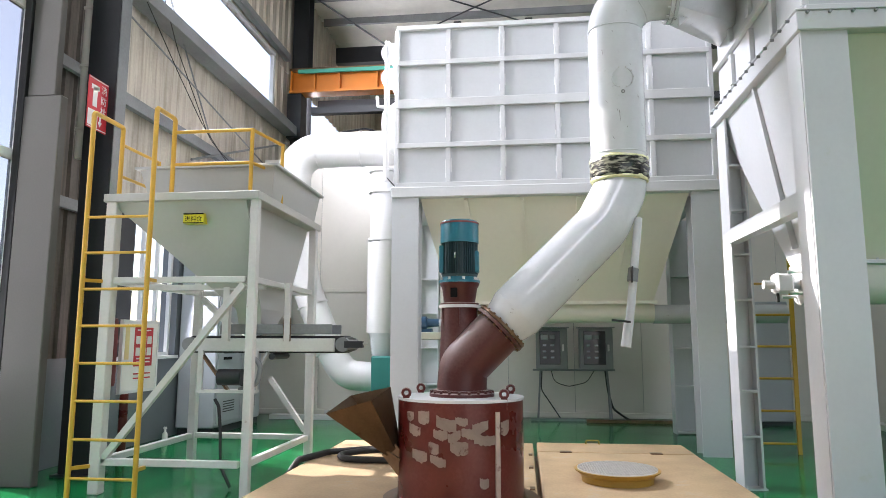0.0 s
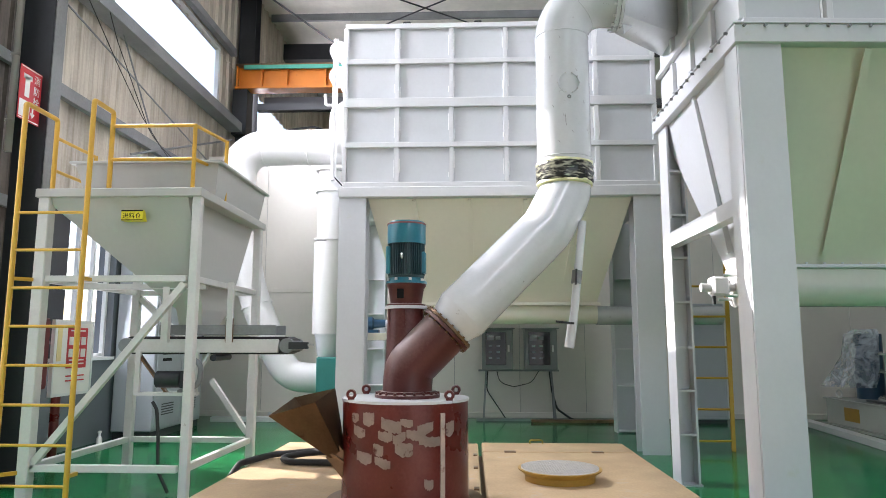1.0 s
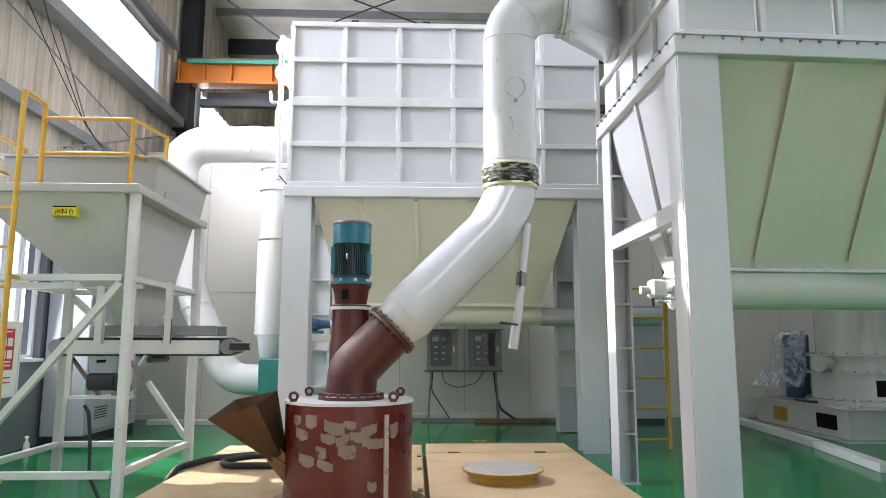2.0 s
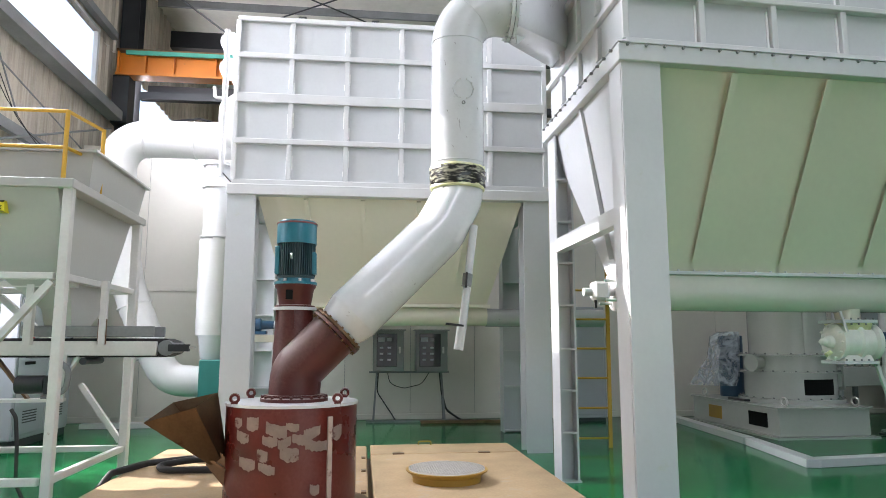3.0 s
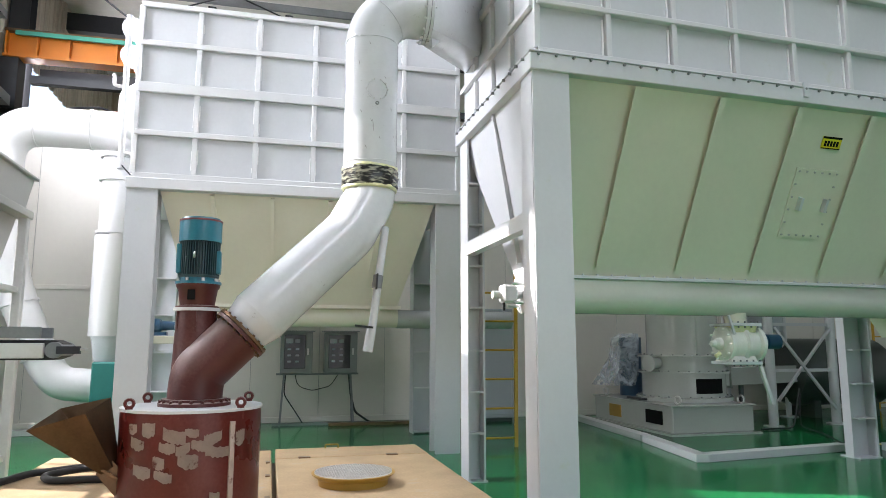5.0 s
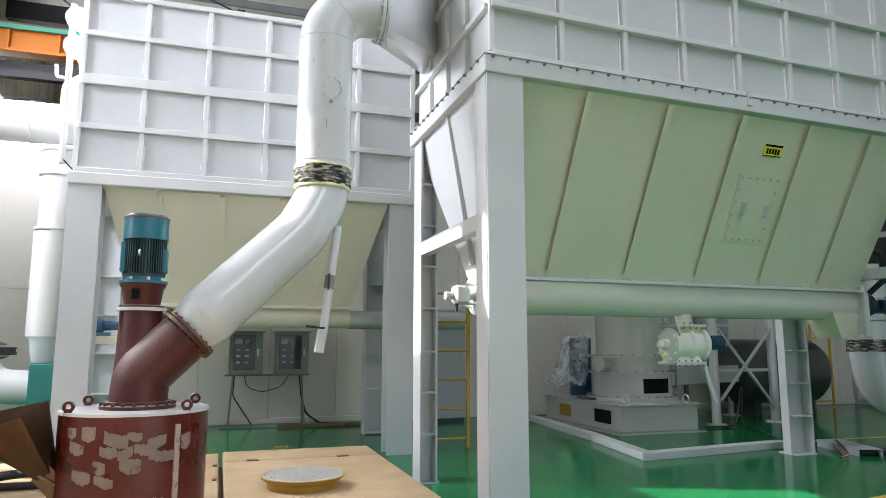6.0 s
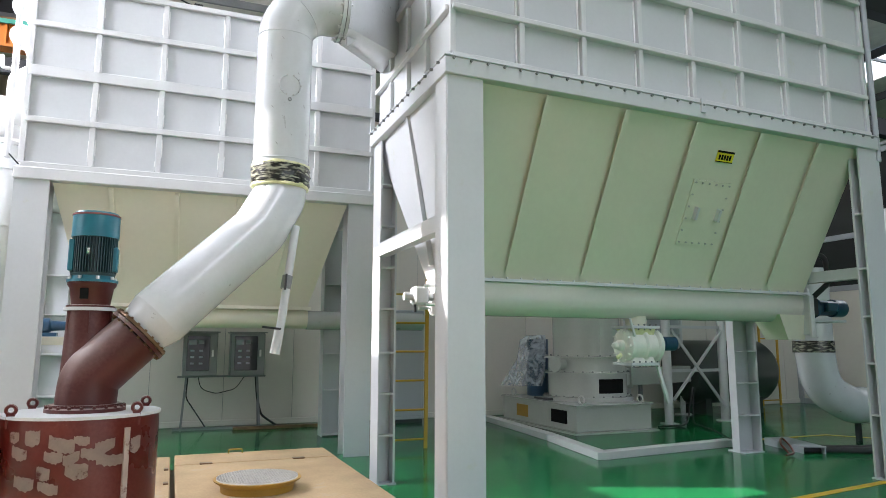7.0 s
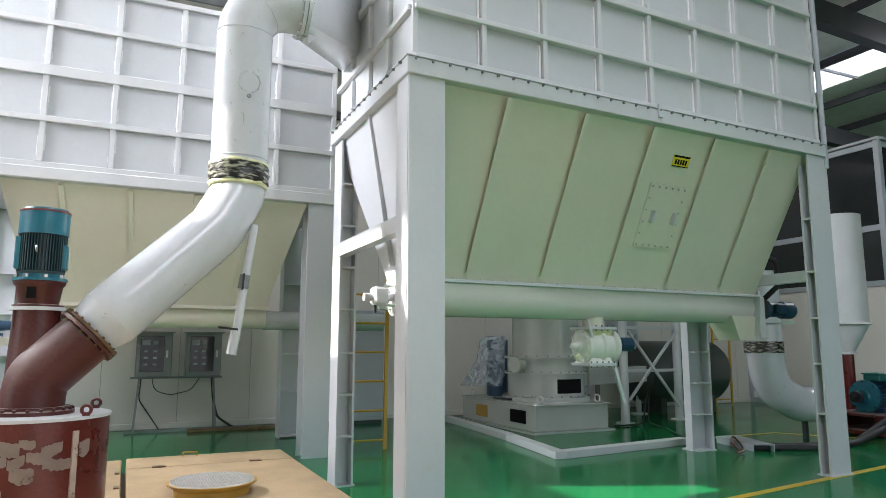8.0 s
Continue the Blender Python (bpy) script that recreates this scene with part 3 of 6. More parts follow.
A = thing("dust_filter", (0.37, 9.35, 0), "light grey ribbed filter box on posts with a cream hopper", "dust filter")
ZA = [3.26, 3.775, 4.33, 4.88, 5.36]
body_a = part("body", box(-1.58, 8.3, 3.24, 2.32, 10.45, 5.38, 0.008), M_GREY, A)
rib_grid(A, -1.585, 2.325, ZA, (-0.915, -0.225, 0.465, 1.03, 1.60), 8.3)
for x in (-1.58, 2.32):
    part("corner_angle", box(x - 0.03, 8.262, 3.28, x + 0.03, 8.3, 5.34, 0.004), M_RIB, A)
wr = random.Random(21)
for x in (-0.915, -0.225, 0.465, 1.60):
    for za, zb in zip(ZA, ZA[1:]):
        for sd in (-1, 1):
            z0 = za + 0.07 + wr.uniform(0, 0.15)
            z1 = min(zb - 0.08, z0 + wr.uniform(0.05, 0.32))
            part("weld_seam", bar((x + sd * 0.034, 8.296, z0), (x + sd * 0.034, 8.296, z1), 0.012, 0.010), M_WELD, A)
for x in (-0.8, 0.12, 0.98):
    part("lid_clip", box(x - 0.05, 8.27, 5.38, x + 0.05, 8.36, 5.43, 0.01), M_BLACK, A)
part("lid", box(-1.6, 8.28, 5.381, 2.34, 10.47, 5.40, 0.004), M_GREY, A)
part("flange", box(-1.64, 8.24, 3.10, 2.37, 10.5, 3.235, 0.01), M_RIB, A)
bm = h_beam(-1.63, 8.27, -1.29, 8.57, 0.0, 3.1, "y")
part("post", bm, M_GREY, A)
part("post", h_beam(2.02, 8.27, 2.34, 8.57, 0.0, 3.1, "y"), M_GREY, A)
for x0, x1 in ((2.14, 2.46), (-1.62, -1.28)):
    p = part("post", h_beam(x0, 10.2, x1, 10.46, 0.0, 3.1, "x"), M_GREY, A)
    for z in (0.02, 0.66, 1.2, 1.72, 2.24):
        part("stiffener", box(x0 + 0.02, 10.2, z, x1 - 0.02, 10.32, z + 0.02), M_RIB, p)
AH = dict(x0=-1.28, x1=2.02, xb0=-0.98, xb1=1.70, yf=8.36, yr=10.36, bf=9.17, br=9.53, zt=3.1, zb=1.84)
hop = part("hopper", loft([(AH["xb0"], AH["bf"], AH["zb"]), (AH["xb1"], AH["bf"], AH["zb"]), (AH["xb1"], AH["br"], AH["zb"]), (AH["xb0"], AH["br"], AH["zb"])],
                          [(AH["x0"], AH["yf"], AH["zt"]), (AH["x1"], AH["yf"], AH["zt"]), (AH["x1"], AH["yr"], AH["zt"]), (AH["x0"], AH["yr"], AH["zt"])]),
           M_CREAM, A, "cream painted sloping hopper")
for x in (-0.70, 0.0, 0.70, 1.38):
    xb = x * 0.86 + 0.05
    part("hopper_rib", bar((x, AH["yf"] - 0.015, 3.08), (xb, AH["bf"] - 0.03, 1.95), 0.05, 0.05), M_CREAM, hop)
part("trough_flange", box(-1.02, 9.12, 1.80, 1.74, 9.58, 1.84), M_CREAM, A)
part("trough", cyl((-1.05, 9.35, 1.70), (1.72, 9.35, 1.70), 0.145, seg=28), M_CREAM, A, smooth=True)
part("outlet_pipe", cyl((1.72, 9.35, 1.67), (3.4, 9.35, 1.67), 0.125, seg=24), M_PIPE, A, smooth=True)

# second filter: drawn in its own plan (u along the front, v to the back), a little out of square with the first
BX, BY, BSK = 1.91, 4.67, 0.045


def sb(bm):
    for v in bm.verts:
        u, w = v.co.x, v.co.y
        v.co.x, v.co.y = BX + u, BY + BSK * u + w
    return bm


BL, BD, BZ = 5.06, 2.12, 3.57   # length, depth, top of the flange
B = thing("dust_filter", (BX + BL / 2, BY + 1.1, 0), "light grey ribbed filter box with sloping hopper and screw trough", "dust filter")
part("body", sb(box(0.06, 0.05, BZ, BL - 0.03, BD - 0.05, 5.75, 0.008)), M_GREY, B)
ZB = [BZ + 0.02, 4.0, 4.54, 5.09, 5.62]
rib_grid(B, 0.055, BL - 0.025, ZB, [0.07 + 0.62 * k for k in range(1, 8)], 0.05, thick_row=2, shear=sb, thick=0.065, row_w=0.045, col_w=0.05, depth=0.065)
for u in (0.06, BL - 0.03):
    part("corner_angle", sb(box(u - 0.02, 0.015, BZ + 0.05, u + 0.03, 0.05, 5.6, 0.004)), M_RIB, B)
# weld seams beside the upright bars
for k in range(1, 8):
    u = 0.07 + 0.62 * k - 0.038
    for za, zb in ((BZ + 0.06, 3.96), (4.04, 4.47), (4.61, 5.05)):
        part("weld_seam", sb(bar((u, 0.044, za), (u, 0.044, zb - 0.02), 0.016, 0.012)), M_WELD, B)
# end wall grid
for k, z in enumerate(ZB):
    h = 0.07 if k == 2 else 0.05
    part("rib", sb(box(0.01, 0.05, z - h / 2, 0.062, BD - 0.05, z + h / 2, 0.005)), M_RIB, B)
for v in (0.55, 1.06, 1.58):
    for za, zb in zip(ZB, ZB[1:]):
        part("rib", sb(box(0.02, v - 0.03, za + 0.06, 0.062, v + 0.03, zb - 0.06, 0.004)), M_RIB, B)
fl = part("flange", sb(box(-0.02, -0.03, BZ - 0.15, BL + 0.04, BD + 0.02, BZ - 0.012, 0.006)), M_GREY, B)
part("flange_lip", sb(box(-0.03, -0.04, BZ - 0.012, BL + 0.05, BD + 0.03, BZ, 0.003)), M_GREY, B)
for k in range(34):
    u = 0.05 + k * 0.15
    if u < BL:
        part("bolt", sb(cyl((u, -0.052, BZ - 0.028), (u, -0.028, BZ - 0.028), 0.012, seg=6)), M_GIRT, fl)
for k in range(14):
    part("bolt", sb(cyl((-0.045, 0.1 + k * 0.15, BZ - 0.028), (-0.015, 0.1 + k * 0.15, BZ - 0.028), 0.012, seg=6)), M_GIRT, fl)
PZ = BZ - 0.15
p = part("post", sb(h_beam(0.01, 0.0, 0.32, 0.26, 0, PZ, "y", 0.02, 0.02)), M_GREY, B)
part("side_plate", sb(box(0.005, 0.02, 0, 0.018, 0.24, PZ)), M_GREY, p)
part("base_plate", sb(box(-0.04, -0.05, 0, 0.37, 0.3, 0.02)), M_GREY, p)
p = part("post", sb(h_beam(BL - 0.26, 0.0, BL + 0.07, 0.13, 0, PZ, "y", 0.022, 0.02)), M_GREY, B)
part("base_plate", sb(box(BL - 0.28, -0.015, 0, BL + 0.09, 0.15, 0.015)), M_GREY, p)
for z in (0.62, 1.14, 1.62, 2.12, 2.7):
    part("stiffener", sb(box(BL - 0.255, 0.022, z, BL - 0.105, 0.108, z + 0.02)), M_RIB, p)
for u0, u1 in ((0.02, 0.20), (BL - 0.22, BL + 0.08)):
    if u0 < 1:
        bm = h_beam(u0, BD - 0.28, u1, BD - 0.02, 0, PZ, "x", 0.02, 0.016)
    else:   # unequal flanges
        bm = box(u0 - 0.01, BD - 0.14, 0, u1 - 0.02, BD - 0.12, PZ)
    p = part("post", sb(bm), M_GREY, B)
    if u0 > 1:
        part("post_flange", sb(box(u0 - 0.03, BD - 0.22, 0, u0 - 0.01, BD - 0.10, PZ)), M_GREY, p)
        part("post_flange", sb(box(u1 - 0.02, BD - 0.28, 0, u1, BD - 0.02, PZ)), M_GREY, p)
    part("base_plate", sb(box(u0 - 0.015, BD - 0.295, 0, u1 + 0.015, BD - 0.005, 0.015)), M_GREY, p)
    for z in (0.45, 0.85, 1.25, 1.68, 2.1, 2.52, 2.95):
        part("stiffener", sb(box(u0 + 0.02, BD - 0.28, z, u1 - 0.02, BD - 0.16, z + 0.018)), M_RIB, p)
part("side_beam", sb(bar((0.06, 0.25, 2.28), (0.06, BD - 0.2, 2.28), 0.10, 0.13)), M_GREY, B)
part("side_beam", sb(bar((BL - 0.12, 0.12, 2.10), (BL - 0.12, BD - 0.2, 2.10), 0.10, 0.12)), M_GREY, B)
VC = BD / 2   # middle of the trough
hz = dict(t=PZ, b=1.93)
hopb = part("hopper", sb(loft([(0.33, VC - 0.22, hz["b"]), (4.84, VC - 0.22, hz["b"]), (4.84, VC + 0.22, hz["b"]), (0.33, VC + 0.22, hz["b"])],
                              [(0.06, 0.06, hz["t"]), (4.92, 0.06, hz["t"]), (4.92, BD - 0.06, hz["t"]), (0.06, BD - 0.06, hz["t"])])),
            M_SHEET, B, "smooth sloping hopper sheet that mirrors the green floor")
for k in range(5):
    u = 0.95 + 0.82 * k
    top, bot = Vector((u, 0.055, PZ - 0.005)), Vector((u - 0.02, VC - 0.25, 2.03))
    up_n = Vector((0, -0.886, -0.464))
    bm = bar(top + up_n * 0.03 + Vector((0.02, 0, 0)), bot + up_n * 0.03 + Vector((0.02, 0, 0)), 0.008, 0.062, up=up_n)
    bar(top + up_n * 0.06 + Vector((-0.004, 0, 0)), bot + up_n * 0.06 + Vector((-0.004, 0, 0)), 0.056, 0.007, bm, up=up_n)
    part("hopper_rib", sb(bm), M_SHEET, hopb)
part("end_rib", sb(bar((0.05, VC, PZ), (0.28, VC, 2.05), 0.05, 0.05, up=Vector((1, 0, 0)))), M_GREY, hopb)
# Extra grey sheet that gives this end the cool tone of window light.
part("lit_end_sheet", sb(slab([(0.326, VC - 0.22, 1.93), (0.326, VC + 0.22, 1.93), (0.052, BD - 0.06, PZ), (0.052, 0.06, PZ)], -0.006)), M_GREY, hopb, "thin grey sheet laid on for the window-lit hopper end")
part("trough_flange", sb(box(0.33, VC - 0.27, 1.90, 4.9, VC + 0.27, 1.93, 0.004)), M_GREY, B)
for k in range(32):
    u = 0.36 + 0.145 * k
    part("bolt", sb(cyl((u, VC - 0.25, 1.93), (u, VC - 0.25, 1.945), 0.011, seg=6)), M_GREY, B)
bm = bm_new()
prof = [(-0.2, 1.90)] + [(-0.2 * math.cos(math.pi * k / 14), 1.80 - 0.2 * math.sin(math.pi * k / 14)) for k in range(15)] + [(0.2, 1.90)]
bm = loft([(0.33, VC + a, z) for a, z in prof], [(4.86, VC + a, z) for a, z in prof], bm)
part("trough", sb(bm), M_TROUGH, B, smooth=True)

# ---- floor platform of boards round the mill ----
PT = 0.18
deck = thing("floor_platform", (-0.2, 5.5, 0), "low dusty tan board platform with a seam down the middle", "platform")
part("board", box(-2.06, 1.2, 0.02, 0.085, 7.85, PT, 0.01), M_BOARD, deck)
part("board", box(0.125, 1.2, 0.02, 1.70, 7.25, PT, 0.01), M_BOARD, deck)
part("board", box(0.125, 7.256, 0.02, 1.70, 7.9, PT + 0.004, 0.01), M_BOARD, deck)
part("frame", box(-2.0, 1.3, 0.0, 1.65, 7.8, 0.05), M_RUST, deck)

# ---- vertical mill ----
MX, MY = -0.467, 5.05
mill = thing("mill", (MX, MY, PT), "red primed mill drum with putty patches and teal motor", "mill")
drum = part("drum", lathe((MX, MY, 0.18), (0, 0, 1), [(0, 0.455), (0.71, 0.455)], 56), M_RED, mill, "red primed drum with pale putty patches", smooth=True)
part("drum_lid", lathe((MX, MY, 0.89), (0, 0, 1), [(0, 0.462), (0.018, 0.462)], 56), M_GREY, mill, "pale grey dusty lid", smooth=True)
# lugs on the lid
for a in (215, 318, 35, 140):
    e = Vector((math.cos(radians(a)), math.sin(radians(a)), 0))
    c = Vector((MX, MY, 0.90)) + e * 0.44
    bm = torus(c + Vector((0, 0, 0.045)), (0, 1, 0), 0.026, 0.011, 14, 6)
    bar(c + Vector((0, 0, -0.06)), c + Vector((0, 0, 0.03)), 0.045, 0.016, bm, up=Vector((0, 1, 0)))
    part("lifting_lug", bm, M_RED, mill, smooth=True)
# putty patches: thin curved plates on the drum
PATCHES = [(-76, 0.70, 14, 0.05), (-118, 0.80, 10, 0.07), (-97, 0.76, 15, 0.07), (-102, 0.69, 11, 0.05), (-68, 0.74, 12, 0.055),
           (-128, 0.71, 12, 0.055), (-84, 0.78, 9, 0.04), (-108, 0.60, 8, 0.06), (-62, 0.655, 20, 0.05), (-86, 0.61, 13, 0.07),
           (-90, 0.68, 9, 0.05), (-122, 0.545, 14, 0.06), (-44, 0.73, 8, 0.08), (-104, 0.52, 12, 0.05), (-65, 0.38, 7, 0.05),
           (-133, 0.80, 8, 0.05)]
rng = random.Random(4)
for i_, (a, z, w, h) in enumerate(PATCHES):
    bm = bm_new()
    n = 12
    tilt = rng.uniform(-0.03, 0.03)
    lo, hi = [], []
    for k in range(n + 1):
        t = radians(a + 1.16 * w * (k / n - 0.5))
        j0, j1 = rng.uniform(-0.005, 0.005) + tilt * (k / n - 0.5), rng.uniform(-0.005, 0.005) + tilt * (k / n - 0.5)
        rr = 0.4572 + 0.0004 * i_
        env = (0.62 + 0.38 * math.sin(math.pi * (k + 0.6) / (n + 1.2)) ** 0.5) * rng.uniform(0.92, 1.06)
        sag = 0.012 * math.sin(k / n * math.pi)
        lo.append(bm.verts.new((MX + rr * math.cos(t), MY + rr * math.sin(t), z - 0.60 * h * env + j0 - sag)))
        hi.append(bm.verts.new((MX + rr * math.cos(t), MY + rr * math.sin(t), z + 0.60 * h * env + j1 - sag * 0.5)))
    for k in range(n):
        bm.faces.new((lo[k], lo[k + 1], hi[k + 1], hi[k]))
    bmesh.ops.solidify(bm, geom=bm.faces[:], thickness=-0.002)
    part("putty_patch", bm, M_PUTTY, drum)
# welded upright strip on the drum
t = radians(-52)
part("seam_strip", bar((MX + 0.46 * math.cos(t), MY + 0.46 * math.sin(t), 0.18), (MX + 0.46 * math.cos(t), MY + 0.46 * math.sin(t), 0.83), 0.035, 0.012,
                       up=Vector((math.cos(t), math.sin(t), 0))), M_PUTTY, drum, "pale upright weld strip")
part("floor_ring", lathe((MX, MY, PT + 0.001), (0, 0, 1), [(0, 0.56), (0.02, 0.56), (0.02, 0.47)], 48, caps=False), M_RUST, mill, smooth=True)

# bearing housing, motor lantern and motor above the elbow
lan = part("bearing_housing", lathe((MX - 0.015, MY + 0.1, 0.91), (0, 0, 1), [(0, 0.19), (0.02, 0.19), (0.025, 0.165), (0.35, 0.148), (0.625, 0.138), (0.645, 0.138)], 32), M_REDDUST, mill, smooth=True)
for a in (-150, -90, -30, 30, 90, 150):
    e = Vector((math.cos(radians(a)), math.sin(radians(a)), 0))
    c = Vector((MX - 0.015, MY + 0.1, 0))
    part("gusset", slab([c + e * 0.13 + Vector((0, 0, 1.2)), c + e * 0.15 + Vector((0, 0, 1.553)), c + e * 0.13 + Vector((0, 0, 1.553))], 0.012), M_REDDUST, lan)
c = Vector((MX - 0.015, MY + 0.1, 0))
part("lower_flange", lathe(c + Vector((0, 0, 1.555)), (0, 0, 1), [(0, 0.16), (0.022, 0.16)], 36), M_GREY, mill, smooth=True)
bm = lathe(c + Vector((0, 0, 1.577)), (0, 0, 1), [(0, 0.148), (0.012, 0.148), (0.018, 0.118), (0.13, 0.135), (0.15, 0.15), (0.168, 0.15)], 36)
part("motor_lantern", bm, M_REDDUST, mill, "red lantern with an inspection slot", smooth=True)
# No hole is cut: a black plate gives the slot's inner shade.
part("slot_shade", box(c.x - 0.055, c.y - 0.145, 1.63, c.x - 0.005, c.y - 0.118, 1.70), M_INK_RECESS, mill, "black plate for the shade inside the inspection slot")
part("upper_flange", lathe(c + Vector((0, 0, 1.745)), (0, 0, 1), [(0, 0.158), (0.018, 0.158), (0.02, 0.13), (0.05, 0.13)], 36), M_TEAL, mill, smooth=True)
mot = part("motor", lathe(c + Vector((0, 0, 1.79)), (0, 0, 1), [(0, 0.135), (0.018, 0.14), (0.02, 0.118), (0.26, 0.118)], 40), M_DKTEAL, mill, "dark teal finned motor", smooth=True)
for k in range(48):
    a = 2 * math.pi * k / 48
    e = Vector((math.cos(a), math.sin(a), 0))
    part("fin", bar(c + e * 0.127 + Vector((0, 0, 1.81)), c + e * 0.127 + Vector((0, 0, 2.05)), 0.005, 0.026, up=e), M_DKTEAL, mot)
part("terminal_box", box(c.x + 0.09, c.y - 0.06, 1.82, c.x + 0.15, c.y + 0.05, 1.99, 0.01), M_TEAL, mot)
part("side_plate", box(c.x - 0.15, c.y - 0.075, 1.82, c.x - 0.115, c.y + 0.03, 2.03, 0.006), M_TEAL, mot)
part("eye_bolt", torus(c + Vector((-0.02, -0.15, 1.945)), (1, 0, 0), 0.018, 0.007, 14, 6), M_CHROME, mot, smooth=True)
part("fan_cowl", lathe(c + Vector((0, 0, 2.05)), (0, 0, 1), [(0, 0.147), (0.15, 0.147), (0.172, 0.135), (0.175, 0.06)], 44), M_TEAL, mill, "teal fan cowl", smooth=True)
part("cowl_band", lathe(c + Vector((0, 0, 2.196)), (0, 0, 1), [(0, 0.150), (0.012, 0.150)], 44), mat("cowl_edge", (0.2, 0.05, 0.05), 0.5), mill, smooth=True)
for k in range(8):
    a = 2 * math.pi * k / 8 + 0.3
    part("bolt", cyl(c + Vector((0.14 * math.cos(a), 0.14 * math.sin(a), 1.763)), c + Vector((0.14 * math.cos(a), 0.14 * math.sin(a), 1.785)), 0.011, seg=6), M_CHROME, mill)

# outlet elbow with flanges
EF = Vector((-0.165, 5.05, 1.405))    # middle of the slanting flange
ED = Vector((0.70, 0.10, 0.71)).normalized()
part("elbow", pipe([(MX + 0.01, MY, 0.915), (MX + 0.01, MY, 0.99), (MX + 0.02, MY, 1.12), EF - ED * 0.02], [0.182] * 99, 36, radius=0.42, steps=10), M_REDDUST, mill, "red primed outlet elbow", smooth=True)
part("base_flange", lathe((MX + 0.01, MY, 0.908), (0, 0, 1), [(0, 0.238), (0.022, 0.238), (0.03, 0.212), (0.046, 0.212)], 48), M_REDDUST, mill, smooth=True)
for k in range(20):
    a = 2 * math.pi * k / 20
    part("bolt", cyl((MX + 0.01 + 0.225 * math.cos(a), MY + 0.225 * math.sin(a), 0.93), (MX + 0.01 + 0.225 * math.cos(a), MY + 0.225 * math.sin(a), 0.948), 0.011, seg=6), M_REDDUST, mill)
part("elbow_flange", cyl(EF - ED * 0.03, EF - ED * 0.006, 0.213, seg=44), M_REDDUST, mill, smooth=True)
s, u, d = frame_axes(ED)
for k in range(20):
    a = 2 * math.pi * k / 20
    q = EF + (s * math.cos(a) + u * math.sin(a)) * 0.199
    part("bolt", cyl(q - ED * 0.045, q + ED * 0.03, 0.010, seg=6), M_RUST, mill)

# feed chute of bare steel
chute = thing("feed_chute", (-0.98, 4.95, PT), "brown bare steel feed funnel leaning into the mill", "chute")
top = [Vector((-1.385, 4.72, 0.80)), Vector((-1.05, 4.66, 0.90)), Vector((-1.00, 5.10, 0.965)), Vector((-1.33, 5.2, 0.89))]
bot = [Vector((-0.975, 4.86, 0.50)), Vector((-0.915, 4.85, 0.545)), Vector((-0.90, 5.0, 0.545)), Vector((-0.96, 5.0, 0.50))]
bm = loft(bot, top, caps=False)
bmesh.ops.solidify(bm, geom=bm.faces[:], thickness=0.008)
part("funnel", bm, M_RUST, chute, "bare steel funnel with dark stains")
part("neck", bar((-0.975, 4.93, 0.545), (-0.86, 4.95, 0.40), 0.13, 0.12), M_RUST, chute)
part("neck_flange", bar((-0.945, 4.93, 0.525), (-0.955, 4.93, 0.51), 0.17, 0.17), M_RUST, chute)
solo("cable", pipe([(-2.14, 5.9, 0.03), (-2.10, 6.3, PT + 0.03), (-1.95, 6.75, PT + 0.035), (-1.6, 7.0, PT + 0.035), (-1.2, 6.95, PT + 0.035), (-0.9, 6.7, PT + 0.035),
                    (-0.85, 6.4, PT + 0.035), (-1.2, 6.35, PT + 0.035), (-1.68, 6.38, PT + 0.035), (-1.80, 6.58, PT + 0.04), (-1.6, 6.78, PT + 0.05), (-1.2, 6.72, PT + 0.09)],
                   0.03, 12, radius=0.16, steps=5), M_BLACK, "thick black cable coiled on the platform", "cable", smooth=True)

# round sieve lying on the platform
sieve = thing("round_sieve", (0.74, 5.84, PT), "round grey mesh cover with an ochre rim lying on boards", "sieve")
part("rim", lathe((0.74, 5.84, PT), (0, 0, 1), [(0, 0.285), (0.05, 0.29), (0.085, 0.34), (0.095, 0.345), (0.095, 0.32)], 48, caps=False), M_OCHRE, sieve, smooth=True)
part("mesh_disc", lathe((0.74, 5.84, PT + 0.088), (0, 0, 1), [(0, 0.335), (0.006, 0.33), (0.014, 0.2), (0.016, 0.05)], 48), M_MESH, sieve, "fine grey wire mesh", smooth=True)
bm = bm_new()
for k in range(-15, 16):
    o = k * 0.021
    hw = math.sqrt(max(0.0, 0.32 ** 2 - o ** 2))
    for ax in (0, 1):
        p0 = (0.74 + o, 5.84 - hw, PT + 0.106) if ax else (0.74 - hw, 5.84 + o, PT + 0.106)
        p1 = (0.74 + o, 5.84 + hw, PT + 0.106) if ax else (0.74 + hw, 5.84 + o, PT + 0.106)
        bar(p0, p1, 0.003, 0.003, bm)
part("wire_mesh", bm, M_MESH, sieve)
solo("handle", pipe([(0.66, 7.78, PT + 0.01), (0.66, 7.78, PT + 0.05), (0.80, 7.78, PT + 0.05), (0.80, 7.78, PT + 0.01)], 0.008, 8, radius=0.02), M_OCHRE,
     "small ochre lifting handle on the boards", "handle", smooth=True)

for x in (0.35, 1.25):
    part("hinge", box(x, 7.22, PT, x + 0.12, 7.29, PT + 0.012, 0.003), M_RUST, deck)
for y in (4.6, 5.4, 6.3, 7.0):
    part("latch", box(0.03, y, PT, 0.07, y + 0.09, PT + 0.012, 0.003), M_RUST, deck)
